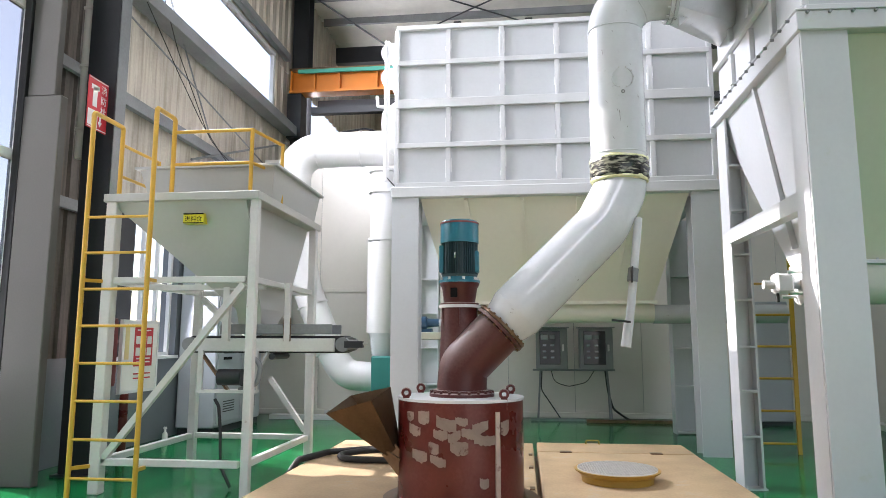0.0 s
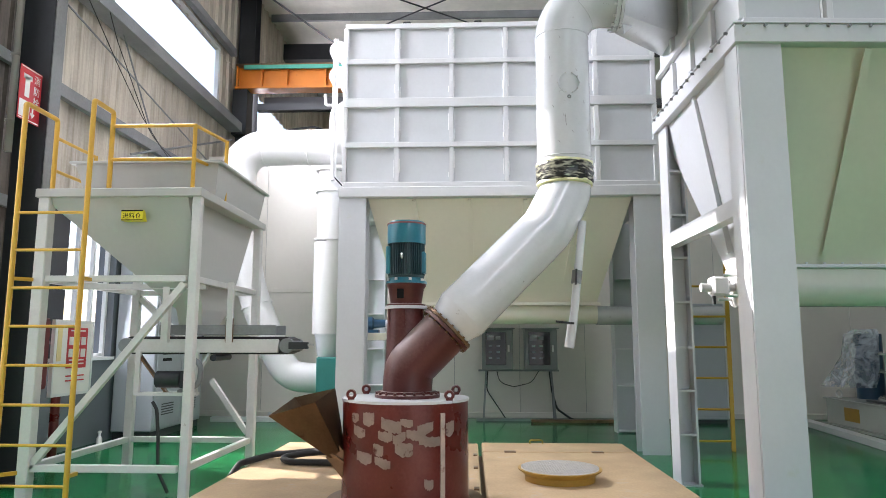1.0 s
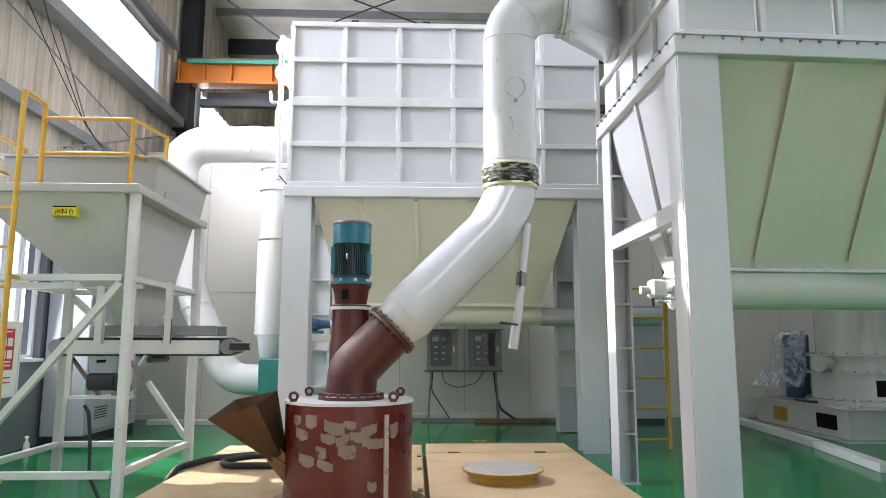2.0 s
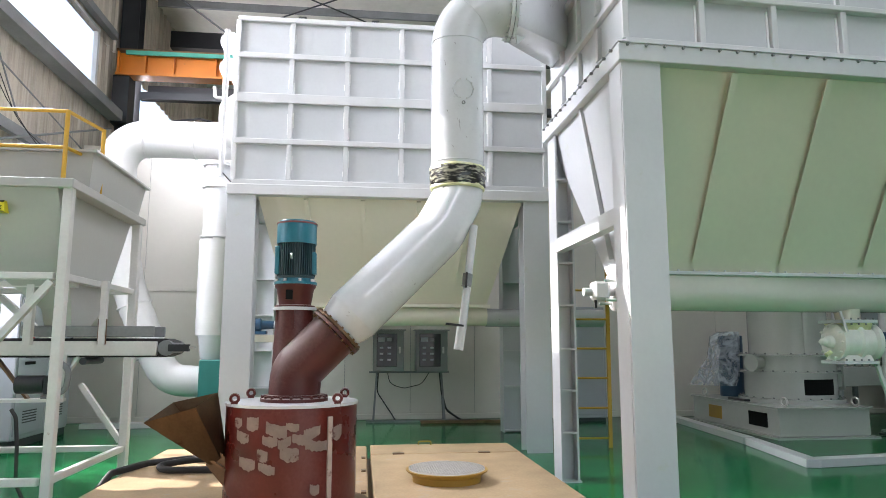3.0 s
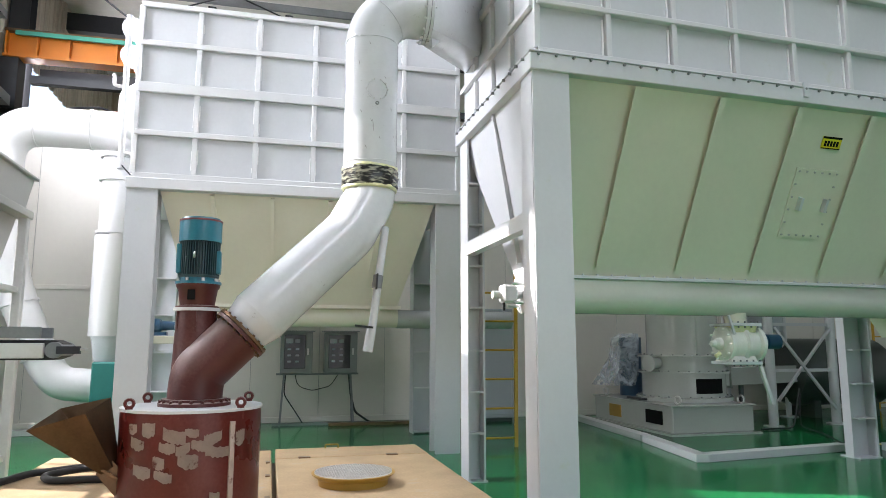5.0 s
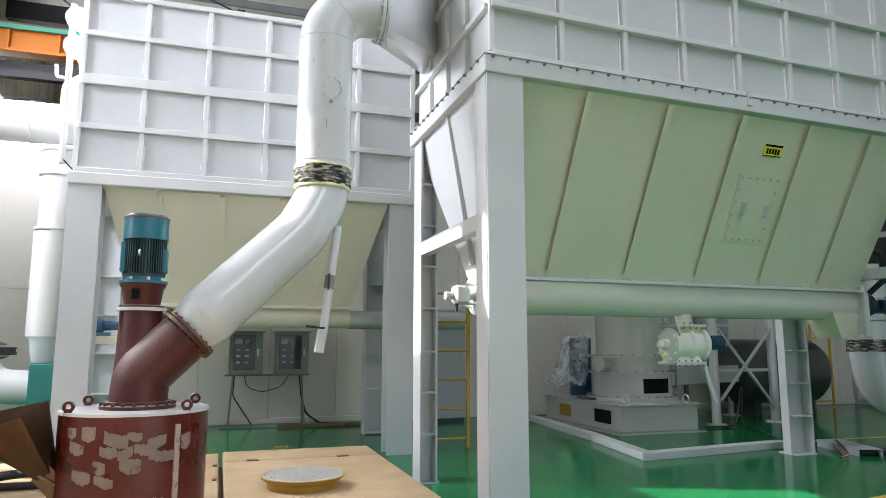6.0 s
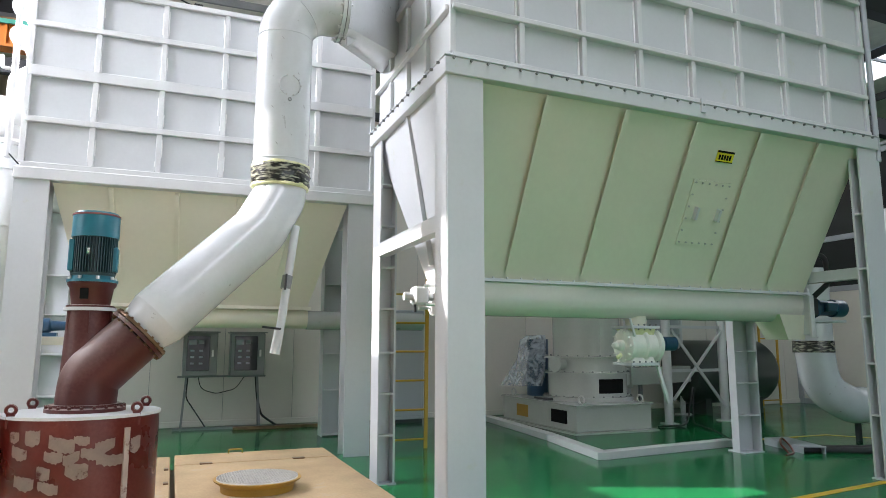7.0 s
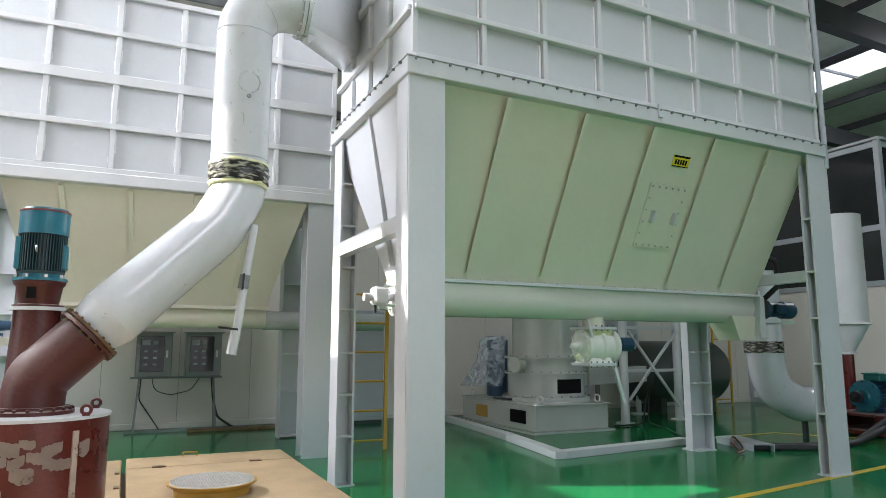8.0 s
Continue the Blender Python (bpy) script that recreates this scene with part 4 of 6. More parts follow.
# ---- big duct from the mill to the second filter ----
duct = thing("duct_pipe", (0.8, 5.4, 1.4), "fat white painted duct rising from the mill to the filter", "duct")
VX, VY, VR = 0.79, 5.5, 0.222
low = part("slanting_run", pipe([EF + ED * 0.15, EF + ED * 0.22, (0.62, 5.36, 2.20), (VX, VY, 2.52), (VX, VY, 2.66)], [0.21] * 99, 44, radius=0.42, steps=10), M_PIPE, duct, smooth=True)
part("reducer", cyl(EF + ED * 0.018, EF + ED * 0.155, 0.172, 0.2115, seg=44), M_PIPE, duct, smooth=True)
part("flange", cyl(EF + ED * 0.0, EF + ED * 0.02, 0.213, seg=44), M_RUST, duct, smooth=True)
s, u, d = frame_axes((0, 0, 1))
BR, BZC = 0.35, 4.20     # bend radius and height of the level run
up_ = part("upper_run", cyl((VX, VY, 2.66), (VX, VY, BZC - BR), VR, seg=44), M_PIPE, duct, smooth=True)
part("top_bend", pipe(arc((VX + BR, VY, BZC - BR), BR, (-1, 0, 0), (0, 0, 1), 14) + [Vector((1.255, VY, BZC))], VR, 44), M_PIPE, duct, "smooth welded quarter bend", smooth=True)
bm = lathe((VX, VY, 2.60), (0, 0, 1), [(0, 0.226), (0.015, 0.234), (0.05, 0.231), (0.08, 0.238), (0.11, 0.230), (0.13, 0.236), (0.165, 0.224)], 40)
for v in bm.verts:
    v.co += Vector((noise.noise(v.co * 18), noise.noise(v.co * 18 + Vector((5, 0, 0))), noise.noise(v.co * 15 + Vector((9, 0, 0))))) * 0.012
part("tape_wrap", bm, M_TAPE, duct, "black and clear film wrapped round the joint", smooth=True)
for z in (2.575, 2.745):
    bm = lathe((VX, VY, z), (0, 0, 1), [(0, 0.224), (0.012, 0.232), (0.03, 0.226)], 40)
    for v in bm.verts:
        v.co += Vector((noise.noise(v.co * 14), 0, noise.noise(v.co * 12 + Vector((9, 0, 0))))) * 0.016
    part("tape_wrap", bm, M_PALEGREEN, duct, "pale yellow film band", smooth=True)
part("pipe_flange", cyl((1.225, VY, BZC), (1.255, VY, BZC), 0.262, seg=44), M_PIPE, duct, smooth=True)
part("pipe_flange", cyl((1.262, VY, BZC), (1.285, VY, BZC), 0.262, seg=44), M_PIPE, duct, smooth=True)
for k in range(16):
    a = 2 * math.pi * (k + 0.5) / 16
    part("bolt", cyl((1.205, VY + 0.243 * math.cos(a), BZC + 0.243 * math.sin(a)), (1.305, VY + 0.243 * math.cos(a), BZC + 0.243 * math.sin(a)), 0.010, seg=6), M_RIB, duct)
# square inlet that widens and turns back to the end wall of the filter
ring, sq = [], []
for k in range(32):
    ca, sa = math.cos(2 * math.pi * (k + 0.5) / 32), math.sin(2 * math.pi * (k + 0.5) / 32)
    m_ = max(abs(ca), abs(sa))
    ring.append((1.285, VY + 0.2 * ca + 0.06 * ca / m_, BZC + 0.2 * sa + 0.06 * sa / m_))
    sq.append((1.972, 6.41 + 0.31 * ca / m_, 4.62 + 0.42 * sa / m_))
inlet = part("transition", loft(ring, sq), M_PIPE, duct, "sheet inlet widening from round to square", smooth=True)
part("stiffener_lug", slab([(1.30, VY - 0.06, BZC - 0.24), (1.305, VY - 0.06, BZC - 0.33), (1.40, VY + 0.02, BZC - 0.22)], 0.012), M_PIPE, inlet)
for c, d in (((VX, VY, BZC - BR), (0, 0, 1)), ((VX + BR * 0.293, VY, BZC - BR * 0.293), (1, 0, 1)), ((VX, VY, 2.80), (0, 0, 1))):
    c, d = Vector(c), Vector(d).normalized()
    part("weld_seam", torus(c, d, 0.2225, 0.004, 40, 5), M_PIPE, duct, smooth=True)
for f in (0.155, 0.86):
    c = EF.lerp(Vector((0.62, 5.36, 2.20)), f)
    part("weld_seam", torus(c, (Vector((0.62, 5.36, 2.20)) - EF).normalized(), 0.2105, 0.004, 40, 5), M_PIPE, duct, smooth=True)
# inspection cover seam and scuffs on the upright run
part("cover_ring", torus((VX + 0.02, VY - 0.215, 3.39), (0.1, -1, 0), 0.085, 0.006, 24, 6), M_PIPE, duct, smooth=True)
for k in range(10):
    a = 2 * math.pi * k / 10
    part("bolt", cyl((VX + 0.02 + 0.085 * math.cos(a), VY - 0.212, 3.39 + 0.085 * math.sin(a)), (VX + 0.02 + 0.085 * math.cos(a), VY - 0.226, 3.39 + 0.085 * math.sin(a)), 0.006, seg=6), M_HOPPER, duct)
part("latch", torus((VX + 0.02, VY - 0.225, 3.27), (0, 1, 0), 0.012, 0.005, 10, 5), M_GIRT, duct)

scr = random.Random(9)


def scuff(c, axis, radius, turn, length, width):
    """A short dark scrape that lies on a round run: thin curved chip, uneven at its edges."""
    s_, u_, d_ = frame_axes(axis)
    bm = bm_new()
    lo, hi = [], []
    for k in range(6):
        f = k / 5 - 0.5
        e = turn + f * scr.uniform(0.0, 0.12)
        w = width * (1 - 1.6 * abs(f)) * scr.uniform(0.5, 1.1) + 0.001
        for row, sg_ in ((lo, -1), (hi, 1)):
            a = e + sg_ * w / radius / 2
            row.append(bm.verts.new(Vector(c) + d_ * f * length + (s_ * math.cos(a) + u_ * math.sin(a)) * (radius + 0.0012)))
    for k in range(5):
        bm.faces.new((lo[k], lo[k + 1], hi[k + 1], hi[k]))
    bmesh.ops.solidify(bm, geom=bm.faces[:], thickness=0.001)
    part("scuff", bm, M_SCUFF, duct)


RUN0, RUN1 = EF, Vector((0.62, 5.36, 2.20))
RAX = (RUN1 - RUN0).normalized()
rs_, ru_, rd_ = frame_axes(RAX)
near = math.atan2(ru_.dot(Vector((0.1, -1, 0.1))), rs_.dot(Vector((0.1, -1, 0.1))))
for k in range(26):
    scuff(RUN0.lerp(RUN1, scr.uniform(0.2, 0.95)), RAX, 0.21, near + scr.choice((-0.35, -0.12, 0.05, 0.2)) + scr.uniform(-0.12, 0.12), scr.uniform(0.012, 0.06), scr.uniform(0.003, 0.010))
s0, u0, d0_ = frame_axes((0, 0, 1))
near = math.atan2(u0.dot(Vector((0, -1, 0))), s0.dot(Vector((0, -1, 0))))
for z, a, ln_ in ((3.08, 0.05, 0.10), (3.12, 0.12, 0.03), (2.98, -0.2, 0.02), (3.2, 0.5, 0.03), (3.62, 0.6, 0.05), (3.5, -0.4, 0.02), (2.9, 0.3, 0.03), (3.78, 0.2, 0.02)):
    scuff((VX, VY, z), (0, 0, 1), VR, near + a, ln_, 0.004)

drain = thing("drain_pipe", (0.8, 5.35, 1.3), "thin grey branch pipe with a valve hanging under the duct", "pipe")
part("tube", pipe([(0.905, 5.37, 2.26), (0.86, 5.32, 1.95), (0.82, 5.30, 1.62), (0.79, 5.3, 1.38)], 0.032, 16), M_GREY, drain, smooth=True)
part("valve", cyl((0.845, 5.31, 1.86), (0.83, 5.30, 1.76), 0.04, seg=14), M_GIRT, drain, smooth=True)
part("handle", bar((0.83, 5.27, 1.87), (0.82, 5.25, 1.75), 0.012, 0.03), M_BLACK, drain)
part("lower_tube", cyl((0.795, 5.3, 1.45), (0.765, 5.3, 1.265), 0.038, seg=14), M_GREY, drain, smooth=True)
part("lever", bar((0.66, 5.25, 1.465), (0.80, 5.25, 1.45), 0.014, 0.016), M_BLACK, drain)

# ---- feed hopper on its frame, with ladder and guard rail ----
HX0, HX1, HY0, HY1 = -3.68, -2.36, 5.66, 7.36
fr = thing("hopper_frame", ((HX0 + HX1) / 2, (HY0 + HY1) / 2, 0), "worn light grey square-tube frame under the feed hopper", "frame")
LW = 0.09
for x, y, w in ((HX0, HY0, 0.10), (HX1 + 0.018, HY0, 0.075), (HX0, HY1, 0.085), (HX1 + 0.01, HY1, 0.085)):
    part("leg", box(x - w / 2, y - w / 2, 0, x + w / 2, y + w / 2, 2.58, 0.008), M_FRAME, fr)
for z, h in ((1.84, 0.055), (0.27, 0.06)):
    for y in (HY0, HY1):
        part("rail", bar((HX0 + LW / 2, y, z), (HX1 - LW / 2, y, z), 0.055, h, bevel=0.005), M_FRAME, fr)
    for x in (HX0, HX1):
        part("rail", bar((x, HY0 + LW / 2, z), (x, HY1 - LW / 2, z), 0.055, h, bevel=0.005), M_FRAME, fr)
part("brace", bar((HX0 + 0.04, HY0, 0.28), (HX1 - 0.06, HY0, 1.80), 0.055, 0.055), M_FRAME, fr)
part("brace", bar((HX1 - 0.03, HY1, 0.34), (-2.80, HY1, 0.90), 0.05, 0.05), M_FRAME, fr)
part("brace", bar((HX0 + 0.05, HY1, 1.78), (HX0 + 0.7, HY1, 1.2), 0.06, 0.06), M_FRAME, fr)
part("hanger", bar((-2.72, 6.0, 1.80), (-2.72, 6.0, 1.3), 0.06, 0.06), M_FRAME, fr)
part("hanger", bar((-2.16, 6.06, 1.84), (-2.16, 6.06, 1.3), 0.05, 0.05), M_FRAME, fr)
part("cross_rail", bar((HX0, 6.0, 1.80), (HX1, 6.0, 1.80), 0.05, 0.05), M_FRAME, fr)

hb = thing("feed_hopper", ((HX0 + HX1) / 2, (HY0 + HY1) / 2, 1.5), "light grey steel feed hopper tapering to its outlet", "hopper")
rim = part("rim", box(HX0 - 0.07, HY0 - 0.07, 2.545, HX1 + 0.07, HY1 + 0.07, 2.62, 0.006), M_HOPPER, hb)
top = [(HX0 - 0.02, HY0 - 0.03, 2.545), (HX1 - 0.06, HY0 - 0.03, 2.545), (HX1 - 0.06, HY1, 2.545), (HX0 - 0.02, HY1, 2.545)]
mid = [(-2.66, 6.06, 1.60), (-2.42, 6.06, 1.60), (-2.42, 6.72, 1.60), (-2.66, 6.72, 1.60)]
part("cone", loft(mid, top), M_HOPPER, hb, "smooth sloping sheet cone")
part("spout", loft([(-2.64, 6.12, 1.40), (-2.44, 6.12, 1.40), (-2.44, 6.42, 1.40), (-2.64, 6.42, 1.40)], mid), M_HOPPER, hb)
col = part("collar", loft([(HX0 + 0.10, HY0 + 0.42, 2.62), (HX1 - 0.0, HY0 + 0.42, 2.62), (HX1 - 0.0, HY1 + 0.02, 2.62), (HX0 + 0.10, HY1 + 0.02, 2.62)],
                          [(HX0 + 0.02, HY0 + 0.34, 2.94), (HX1 + 0.05, HY0 + 0.34, 2.94), (HX1 + 0.05, HY1 + 0.06, 2.94), (HX0 + 0.02, HY1 + 0.06, 2.94)]), M_HOPPER, hb, "raised collar with a flanged edge")
part("collar_edge", box(HX0 - 0.02, HY0 + 0.30, 2.94, HX1 + 0.09, HY1 + 0.10, 2.965, 0.004), M_HOPPER, hb)
part("label_plate", box(-3.005, HY0 - 0.02, 2.345, -2.815, HY0 + 0.09, 2.435), M_SIGNYELLOW, hb, "small yellow and black name plate")


def rail_tube(name, pts, parent, r=0.017):
    return part(name, pipe(pts, r, 10, radius=0.03, steps=3), M_YELLOW, parent, smooth=True)


lad = thing("ladder", (-3.52, 5.5, 0), "yellow tubular ladder with hooped hand rails", "ladder")
LX0, LX1, LY = -3.82, -3.22, 5.48
rail_tube("stile", [(LX0, LY, 0), (LX0, LY, 3.35), (LX0, LY + 0.45, 3.35), (LX0, LY + 0.45, 2.62)], lad, 0.022)
rail_tube("stile", [(LX1, LY, 0), (LX1, LY, 3.37), (LX1, LY + 0.32, 3.37), (LX1, LY + 0.32, 2.62)], lad, 0.022)
for k in range(8):
    part("rung", cyl((LX0, LY, 0.16 + 0.318 * k), (LX1, LY, 0.16 + 0.318 * k), 0.013, seg=10), M_YELLOW, lad, smooth=True)
for z in (0.24, 1.83):
    part("stay", bar((LX0, LY, z), (LX0 + 0.1, HY0 - 0.05, z), 0.03, 0.03), M_YELLOW, lad)
    part("stay", bar((LX1, LY, z), (LX1, HY0 - 0.05, z), 0.03, 0.03), M_YELLOW, lad)

gr = thing("guard_rail", (-2.6, 6.0, 2.62), "yellow tubular guard rail on the hopper edge", "railing")
for z in (3.24, 2.93):
    part("rail", cyl((LX1 + 0.0, LY + 0.32, z), (-2.46, LY + 0.32, z), 0.016, seg=10), M_YELLOW, gr, smooth=True)
    part("rail", cyl((-2.46, LY + 0.32, z), (-2.36, 6.32, z), 0.016, seg=10), M_YELLOW, gr, smooth=True)
    part("rail", cyl((LX0, LY + 0.45, z - 0.06), (LX0 + 0.0, 6.6, z - 0.06), 0.016, seg=10), M_YELLOW, gr, smooth=True)
for x, y in ((-2.46, LY + 0.32), (-2.36, 6.32), (LX0, 6.6)):
    part("post", cyl((x, y, 2.6), (x, y, 3.25 if x > -3 else 3.19), 0.019, seg=10), M_YELLOW, gr, smooth=True)

# ---- belt weigher under the hopper ----
bc = thing("belt_conveyor", (-2.4, 6.4, 1.2), "short grey belt weigh feeder with a black belt", "conveyor")
for y in (6.10, 6.42):
    part("side_plate", box(-3.08, y - 0.02, 1.21, -1.72, y + 0.02, 1.33, 0.006), M_FRAME, bc)
    part("upper_skirt", box(-2.82, y - 0.015, 1.37, -1.75, y + 0.015, 1.46, 0.004), M_GIRT, bc)
prof = [(-3.1, 1.355), (-1.66, 1.355), (-1.60, 1.33), (-1.57, 1.28), (-1.60, 1.22), (-1.66, 1.195), (-3.1, 1.195), (-3.16, 1.22), (-3.19, 1.28), (-3.16, 1.33)]
part("belt", loft([(x, 6.13, z) for x, z in prof], [(x, 6.39, z) for x, z in prof]), M_BLACK, bc, "black rubber belt")
part("roller", cyl((-3.11, 6.06, 1.275), (-3.11, 6.46, 1.275), 0.065, seg=20), M_GIRT, bc, smooth=True)
part("roller", cyl((-1.64, 6.06, 1.275), (-1.64, 6.46, 1.275), 0.065, seg=20), M_GIRT, bc, smooth=True)
part("take_up", bar((-1.62, 6.08, 1.275), (-1.45, 6.08, 1.275), 0.05, 0.06), M_STEEL, bc)
part("take_up_screw", cyl((-1.5, 6.08, 1.28), (-1.40, 6.08, 1.28), 0.012, seg=8), M_CHROME, bc)
part("drive_motor", cyl((-2.80, 6.07, 0.975), (-2.58, 6.07, 0.975), 0.075, seg=18), M_STEEL, bc, "small dark drive motor", smooth=True)
part("drive_bracket", bar((-3.0, 6.1, 1.2), (-2.72, 6.1, 0.85), 0.05, 0.02), M_RUST, bc)
part("drive_bracket", bar((-2.35, 6.1, 1.2), (-2.55, 6.1, 0.85), 0.05, 0.02), M_GREY, bc)
part("drive_post", bar((-2.99, 6.08, 1.22), (-2.99, 6.08, 0.83), 0.045, 0.03), M_FRAME, bc)
part("drive_post", bar((-2.46, 6.08, 1.22), (-2.46, 6.08, 0.83), 0.045, 0.03), M_FRAME, bc)
part("motor_tray", box(-2.95, 6.0, 0.835, -2.44, 6.14, 0.86), M_FRAME, bc)
part("gear_head", box(-2.58, 6.0, 0.90, -2.50, 6.14, 1.05, 0.012), M_STEEL, bc)
part("idler", cyl((-2.3, 6.06, 1.165), (-2.3, 6.46, 1.165), 0.03, seg=12), M_STEEL, bc, smooth=True)
part("cross_clamp", box(-2.2, 6.055, 1.30, -2.13, 6.08, 1.52, 0.006), M_RUST, bc)
part("belt_guard", pipe([(-2.55, 6.06, 1.2), (-2.4, 6.06, 1.1), (-2.42, 6.06, 0.92), (-2.6, 6.06, 0.86)], 0.024, 10, radius=0.1), M_GIRT, bc, smooth=True)
solo("hose", pipe([(-2.8, 6.0, 0.78), (-2.75, 5.98, 0.72), (-2.72, 5.97, 0.5), (-2.7, 5.96, 0.2), (-2.6, 5.95, 0.02)], 0.015, 10, radius=0.08, steps=4), M_BLACK,
     "black cable hose hanging from the conveyor drive", "hose", smooth=True)

# ---- return duct and fan pipe beside the first filter ----
wd = thing("return_duct", (-2.9, 10.3, 0), "large white bend duct running to the filter inlet", "duct")
r = 0.275
part("inlet_run", cyl((-1.5, 10.15, 4.32), (-3.18, 10.2, 4.32), r, seg=36), M_WHITE, wd, smooth=True)
part("top_bend", pipe([Vector((-3.14, 10.2, 4.32))] + arc((-3.18, 10.2, 3.89), 0.43, (0, 0, 1), (-1, 0, 0), 12) + [Vector((-3.6, 10.2, 3.2))], [r] * 14 + [0.255], 36), M_WHITE, wd, smooth=True)
part("down_run", pipe([(-3.6, 10.2, 3.22), (-3.36, 10.2, 2.2), (-3.20, 10.2, 1.75)], [0.255, 0.225, 0.22], 36), M_WHITE, wd, smooth=True)
part("bottom_bend", pipe([(-3.20, 10.2, 1.77), (-2.98, 10.2, 1.25), (-2.72, 10.2, 0.80), (-2.08, 10.2, 0.76)], [0.22] * 99, 36, radius=0.4, steps=10), M_WHITE, wd, smooth=True)
for c, d in (((-2.5, 10.18, 4.32), (1, 0, 0)), ((-3.2, 10.2, 4.32), (1, 0, 0)), ((-3.24, 10.2, 1.86), (0.35, 0, -1)), ((-2.94, 10.2, 1.17), (0.45, 0, -1))):
    c, d = Vector(c), Vector(d).normalized()
    part("collar", cyl(c - d * 0.012, c + d * 0.012, 0.29 if c.z > 3 else 0.24, seg=36), M_WHITE, wd, smooth=True)

fp = thing("fan_pipe", (-2.13, 10.2, 0), "upright white pipe above a dark green fan housing", "pipe")
part("upper_pipe", cyl((-2.13, 10.1, 2.80), (-2.13, 10.1, 3.95), 0.19, seg=32), M_WHITE, fp, smooth=True)
part("lower_pipe", cyl((-2.14, 10.1, 1.43), (-2.14, 10.1, 2.80), 0.215, seg=32), M_WHITE, fp, smooth=True)
for z in (3.90, 3.57, 2.83):
    part("collar", cyl((-2.13, 10.1, z), (-2.13, 10.1, z + 0.03), 0.225, seg=32), M_WHITE, fp, smooth=True)
part("joint_ring", cyl((-2.14, 10.1, 2.79), (-2.14, 10.1, 2.82), 0.19, seg=32), M_GIRT, fp, smooth=True)
part("reducer", lathe((-2.11, 10.1, 1.09), (0, 0, 1), [(0, 0.14), (0.02, 0.16), (0.24, 0.19), (0.3, 0.2), (0.34, 0.22)], 32), M_PIPE, fp, smooth=True)
part("fan_housing", box(-2.24, 9.9, 0.0, -1.88, 10.3, 1.09, 0.02), M_GREEN, fp, "dark green fan housing")

# ---- fittings of the second filter ----
HN = Vector((0, -0.886, -0.464))
def on_sheet(u, z, out=0.0):
    v = 0.06 + (PZ - z) * (VC - 0.28) / (PZ - 1.93)
    return Vector((u, v, z)) + HN * out
part("hatch", sb(slab([on_sheet(2.77, 2.345, 0.014), on_sheet(3.265, 2.345, 0.014), on_sheet(3.265, 2.94, 0.014), on_sheet(2.77, 2.94, 0.014)], 0.014)), M_SHEET, hopb, "bolted inspection hatch")
for k in range(6):
    for z in (2.37, 2.915):
        q = on_sheet(2.80 + 0.087 * k, z, 0.012)
        part("hatch_bolt", sb(cyl(q, q + HN * 0.014, 0.010, seg=6)), M_HOPPER, hopb)
for k in range(1, 5):
    for u in (2.795, 3.24):
        q = on_sheet(u, 2.37 + 0.109 * k, 0.012)
        part("hatch_bolt", sb(cyl(q, q + HN * 0.014, 0.010, seg=6)), M_HOPPER, hopb)
for u in (2.89, 3.18):
    part("hatch_grip", sb(bar(on_sheet(u, 2.59, 0.04), on_sheet(u, 2.70, 0.04), 0.03, 0.05, up=HN)), M_GREY, hopb)
def sheet_plate(u0, u1, z0, z1, material, out, th=0.004):
    return sb(slab([on_sheet(u0, z0, out), on_sheet(u1, z0, out), on_sheet(u1, z1, out), on_sheet(u0, z1, out)], th))
sg = solo("name_plate", sheet_plate(2.965, 3.18, 3.115, 3.215, M_SIGNYELLOW, 0.012, 0.008), M_SIGNYELLOW, "small yellow name plate with black bars on the hopper", "sign")
part("bar", sheet_plate(2.965, 3.18, 3.197, 3.215, M_INK_RECESS, 0.014), M_INK_RECESS, sg)
part("bar", sheet_plate(2.965, 3.18, 3.115, 3.123, M_INK_RECESS, 0.014), M_INK_RECESS, sg)
for k in range(5):
    u = 2.99 + k * 0.034
    part("bar", sheet_plate(u, u + 0.024, 3.135, 3.18, M_INK_RECESS, 0.014), M_INK_RECESS, sg)
part("lifting_lug", sb(bar((2.60, -0.04, BZ - 0.10), (2.60, -0.04, BZ + 0.03), 0.05, 0.02, up=Vector((0, 1, 0)))), M_GREY, B)
lug = torus((0.02, 1.12, 4.86), (1, 0, 0), 0.05, 0.022, 16, 8)
part("lifting_lug", sb(lug), M_GREY, B, smooth=True)
part("downpipe", sb(cyl((BL + 0.06, 0.0, 3.3), (BL + 0.03, 0.0, 5.9), 0.03, seg=12)), M_CABINET, B, "thin grey conduit at the corner", smooth=True)

# screw end bearing beside the front post
bear = part("screw_bearing", sb(cyl((0.30, VC, 1.76), (0.33, VC, 1.76), 0.165, seg=32)), M_RIB, B, "white flanged shaft bearing", smooth=True)
part("housing", sb(box(0.10, VC - 0.075, 1.69, 0.24, VC + 0.075, 1.85, 0.02)), M_RIB, bear)
part("shaft", sb(cyl((0.02, VC, 1.76), (0.31, VC, 1.76), 0.035, seg=16)), M_RIB, bear, smooth=True)
for a in (0.6, 2.2, 3.8, 5.4):
    part("stud", sb(cyl((0.19, VC + 0.12 * math.cos(a), 1.76 + 0.12 * math.sin(a)), (0.31, VC + 0.12 * math.cos(a), 1.76 + 0.12 * math.sin(a)), 0.014, seg=8)), M_CHROME, bear)
part("grease_nipple", sb(cyl((0.12, VC - 0.02, 1.69), (0.12, VC - 0.02, 1.62), 0.014, seg=8)), M_BLACK, bear)

